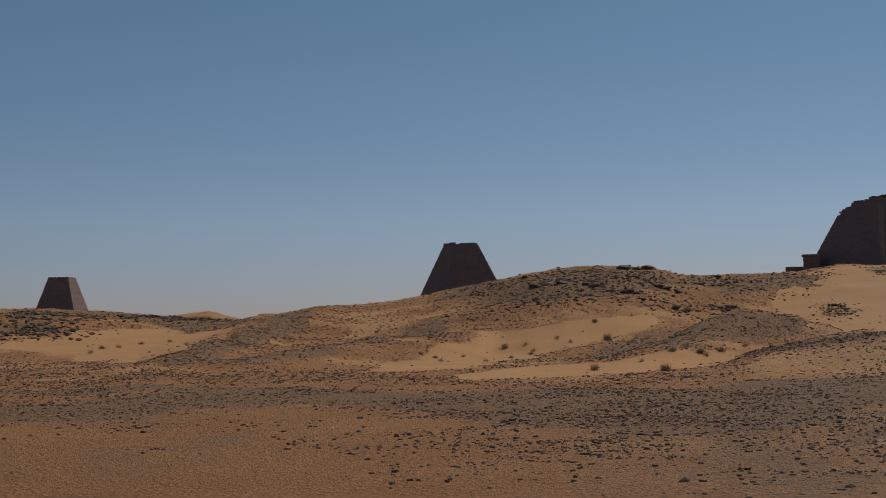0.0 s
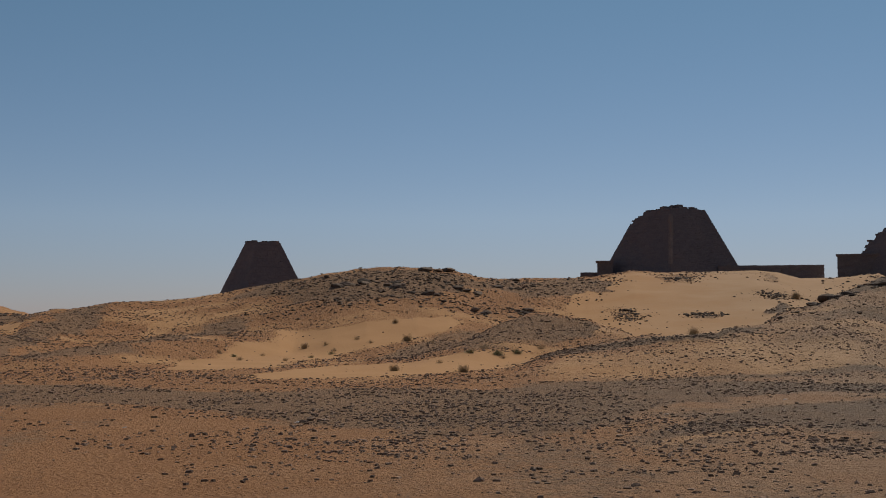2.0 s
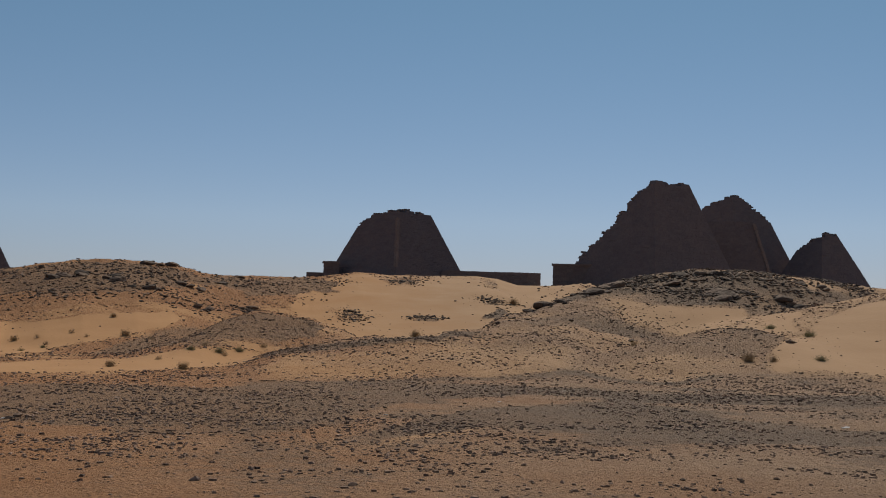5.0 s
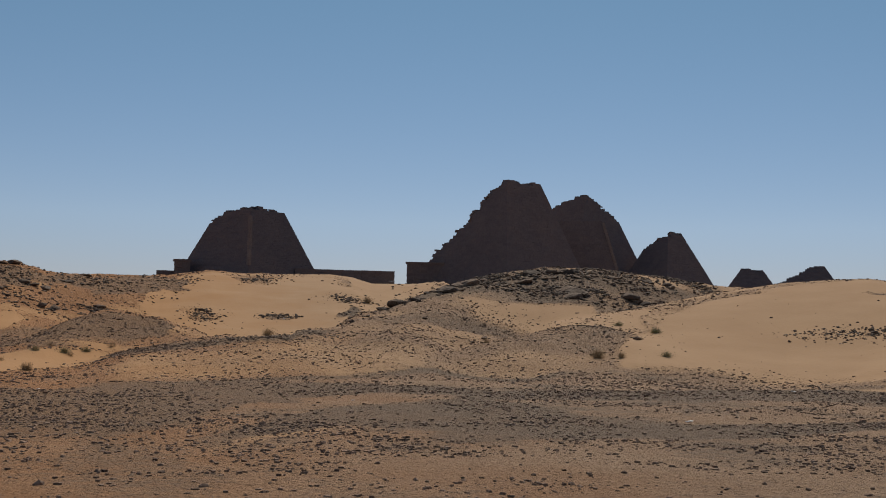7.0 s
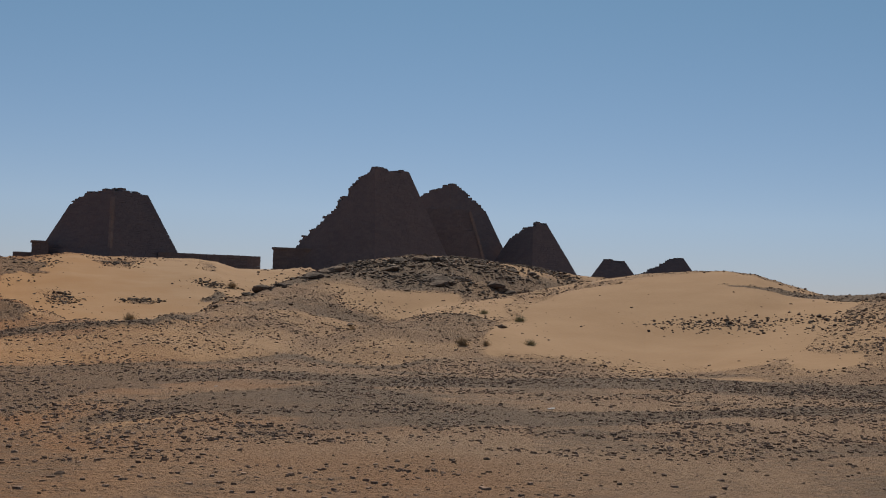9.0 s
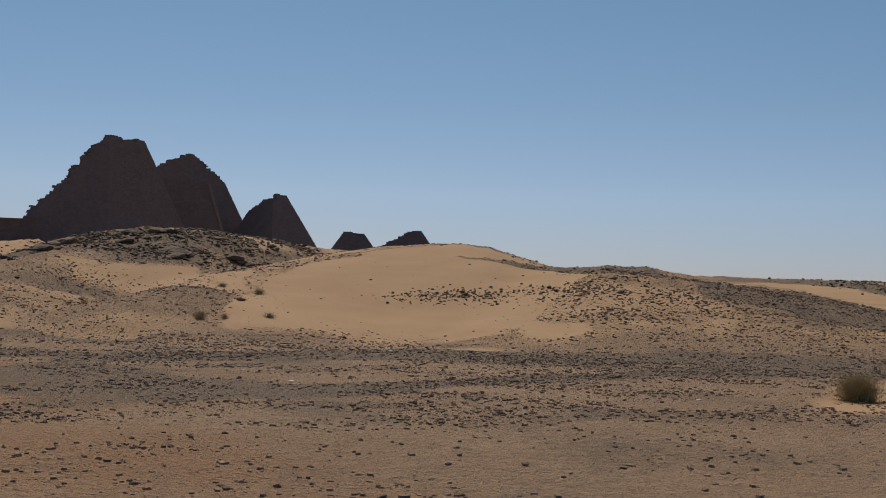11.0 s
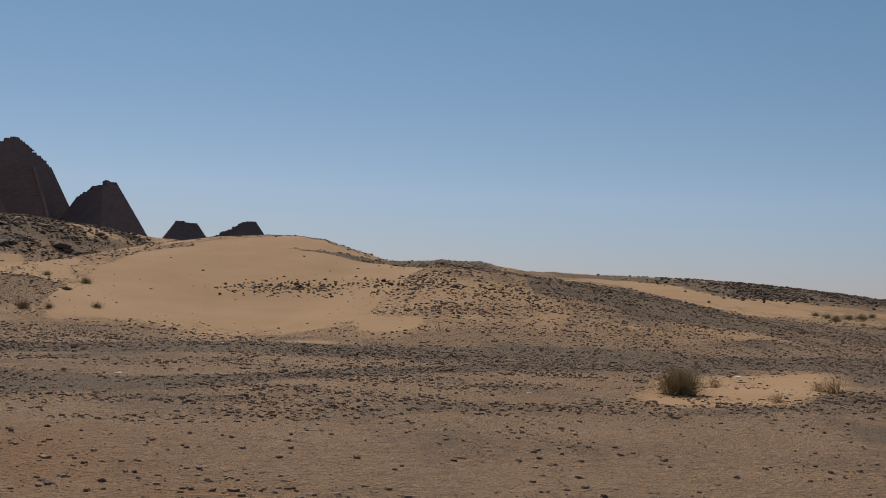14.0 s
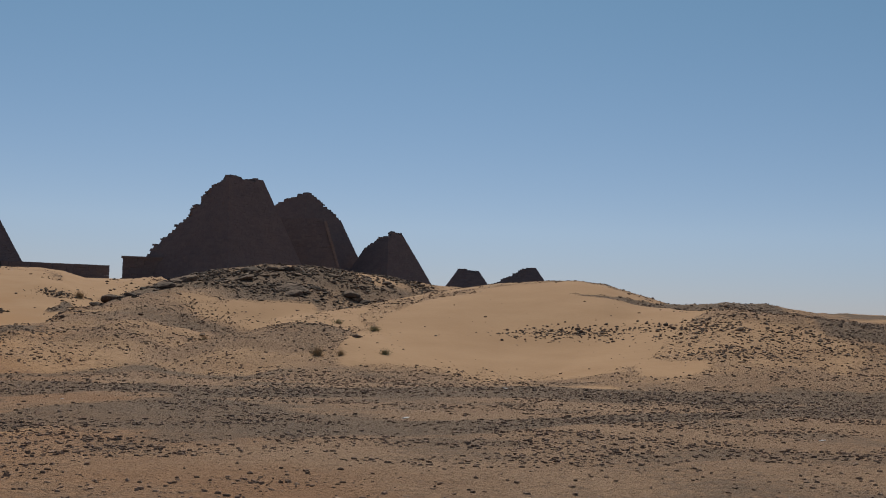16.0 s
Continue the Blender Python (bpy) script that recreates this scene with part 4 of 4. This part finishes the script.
def plant(model, spots, group=""):
    first = True
    rng = np.random.default_rng(len(spots) + 3)
    for x, y, size in spots:
        m = pose(x, y, height_at(x, y), 0, 0, rng.uniform(0, 360)) @ Matrix.Diagonal((size, size, size, 1))
        if first:
            model.matrix_basis = m
        else:
            model_copy = copy_thing(model, pose(0, 0, 0))
            model_copy.matrix_basis = m
        first = False
        tagged(model, group=group)


plant(shrub("desert_shrub", "rounded grey-brown dry shrub in a sand hollow", 101, 0.75, 0.47, 0.8, 1000, M_OLIVE, M_DRY), [(20.70, 9.84, 1.0)])
plant(shrub("grass_tuft", "pale straw-coloured dry grass tuft on the sand", 103, 0.4, 0.24, 0.9, 110, M_STRAW),
      [(24.55, 8.40, 1.3), (24.67, 8.75, 0.8), (20.94, 8.12, 0.7), (23.44, 10.41, 0.8), (22.84, 39.25, 0.8)], "dry grass tufts")
plant(shrub("desert_shrub", "brown dry twiggy shrub on the sand", 105, 0.5, 0.32, 0.85, 230, M_DRY, M_DRY),
      [(7.55, 58.24, 1.0), (2.83, 59.35, 0.8), (4.65, 39.08, 0.7), (6.61, 37.76, 0.75), (7.67, 63.93, 0.7), (15.63, 42.22, 0.95), (24.43, 34.58, 1.0), (36.78, 79.84, 1.5), (25.01, 34.01, 0.6), (110.32, 49.84, 0.7)], "dry brown shrubs")
plant(shrub("desert_shrub", "tiny dry tuft half buried in drift sand", 109, 0.4, 0.24, 0.95, 120, M_DRY),
      [(-1.96, 49.90, 0.7), (-1.02, 53.63, 0.6), (-0.17, 50.45, 0.7), (0.80, 54.67, 0.6), (1.62, 49.77, 0.6), (3.78, 58.87, 0.8), (4.00, 56.40, 0.7), (5.31, 59.53, 0.8), (5.78, 57.67, 0.7),
       (8.57, 57.24, 0.7), (6.64, 42.57, 0.6), (9.01, 46.87, 0.8), (9.38, 45.12, 0.7), (11.46, 47.86, 0.8), (-18.20, 64.57, 0.9), (-17.73, 68.34, 0.9), (-15.96, 72.91, 0.9), (-13.40, 65.23, 0.8)], "tiny dry tufts")
plant(shrub("desert_shrub", "low grey-green shrub spreading on the sand", 107, 0.6, 0.26, 1.0, 230, M_GREEN, M_DRY),
      [(9.28, 45.62, 0.9), (8.21, 45.34, 0.7), (10.19, 46.48, 0.8), (3.80, 55.35, 0.6), (2.80, 52.95, 0.5), (-0.41, 53.17, 0.5), (-18.40, 67.42, 0.8), (-17.16, 71.08, 0.7), (31.07, 40.03, 1.0), (31.53, 43.11, 0.8),
       (26.57, 33.60, 0.8), (107.7, 38.6, 1.6), (106.3, 37.1, 1.5), (103.7, 35.4, 2.0), (107.4, 35.6, 2.0), (109.7, 35.2, 2.2), (112.2, 35.1, 1.6), (115.5, 30.8, 1.8), (119.0, 30.5, 1.6), (101.0, 32.3, 0.9)], "low green shrubs")

# ---- bleached scraps and single stones on the plain ----
rng = np.random.default_rng(9)
WHITE = rock_mesh("white_scrap", 91, 0.18, M_WHITE, 1)
for x, y, size in [(14.45, 17.62, 0.15), (24.22, 25.22, 0.16), (7.03, 20.31, 0.1), (10.64, 23.67, 0.09), (17.95, 11.31, 0.12), (0.83, 19.79, 0.08), (-1.73, 19.16, 0.08), (27.29, 11.56, 0.16), (38.01, 10.18, 0.2), (5.22, 28.27, 0.08)]:
    ob = new("white_scrap", WHITE)
    ob.matrix_basis = pose(x, y, height_at(x, y) + 0.02, 6, -8, rng.uniform(0, 360)) @ Matrix.Diagonal((size, size, size, 1))
    tagged(ob, "flat bleached white stone flake on the gravel", "stone", "white flakes on the plain")
for x, y, size, spin in [(0.92, 19.90, 0.13, 20), (1.07, 20.21, 0.17, 70), (1.22, 20.15, 0.1, 130), (2.31, 12.28, 0.12, 5), (3.73, 11.70, 0.1, 40), (2.84, 12.08, 0.08, 95),
                         (2.94, 12.02, 0.06, 15), (7.28, 10.72, 0.09, 60), (14.59, 3.87, 0.16, -62), (8.76, 8.27, 0.08, 10), (9.31, 7.77, 0.1, 50), (11.95, 6.34, 0.09, 80)]:
    ob = new("stone", STONES[int(spin) % 4])
    ob.matrix_basis = pose(x, y, height_at(x, y) + 0.1 * size, 4, -5, spin) @ Matrix.Diagonal((size * 1.2, size, size, 1))
    tagged(ob, "single dark stone lying on the bare plain", "stone", "loose stones on the plain")
for x, y, size, spin in [(12.17, 84.75, 1.0, 5), (14.04, 86.13, 0.9, 20), (147.67, 58.57, 0.9, 30), (22.05, 49.42, 0.34, 60), (27.95, 37.06, 0.4, 15)]:
    ob = new("boulder", BOULDERS[int(spin) % 5])
    ob.matrix_basis = pose(x, y, height_at(x, y) + 0.12 * size, 3, -4, spin) @ Matrix.Diagonal((size, size, size, 1))
    tagged(ob, "single dark boulder standing out on the slope", "rock", "single boulders")
for x, y, size, tilt in [(41.41, 60.27, 0.5, 48), (41.86, 60.35, 0.55, -35), (40.77, 59.80, 0.4, 15)]:
    ob = new("boulder", PALES[0])
    ob.matrix_basis = pose(x, y, height_at(x, y) + 0.2 * size, 10, tilt, -33) @ Matrix.Diagonal((size, size, size, 1))
    tagged(ob, "pale slab of rock leaning on the rocky hill", "rock", "pale rocks on the rocky hill")
strew_boulders([(-1.34, 15.76, 5, 2.5, 0), (3.84, 13.24, 4, 2, -20), (7.95, 11.83, 4, 2.5, -32), (9.52, 9.58, 4, 3, -45), (13.27, 7.65, 5, 3, -58)], 160, 0.04, 0.085, 88,
               "small dark angular stone on the plain", "loose stones on the plain", STONES)
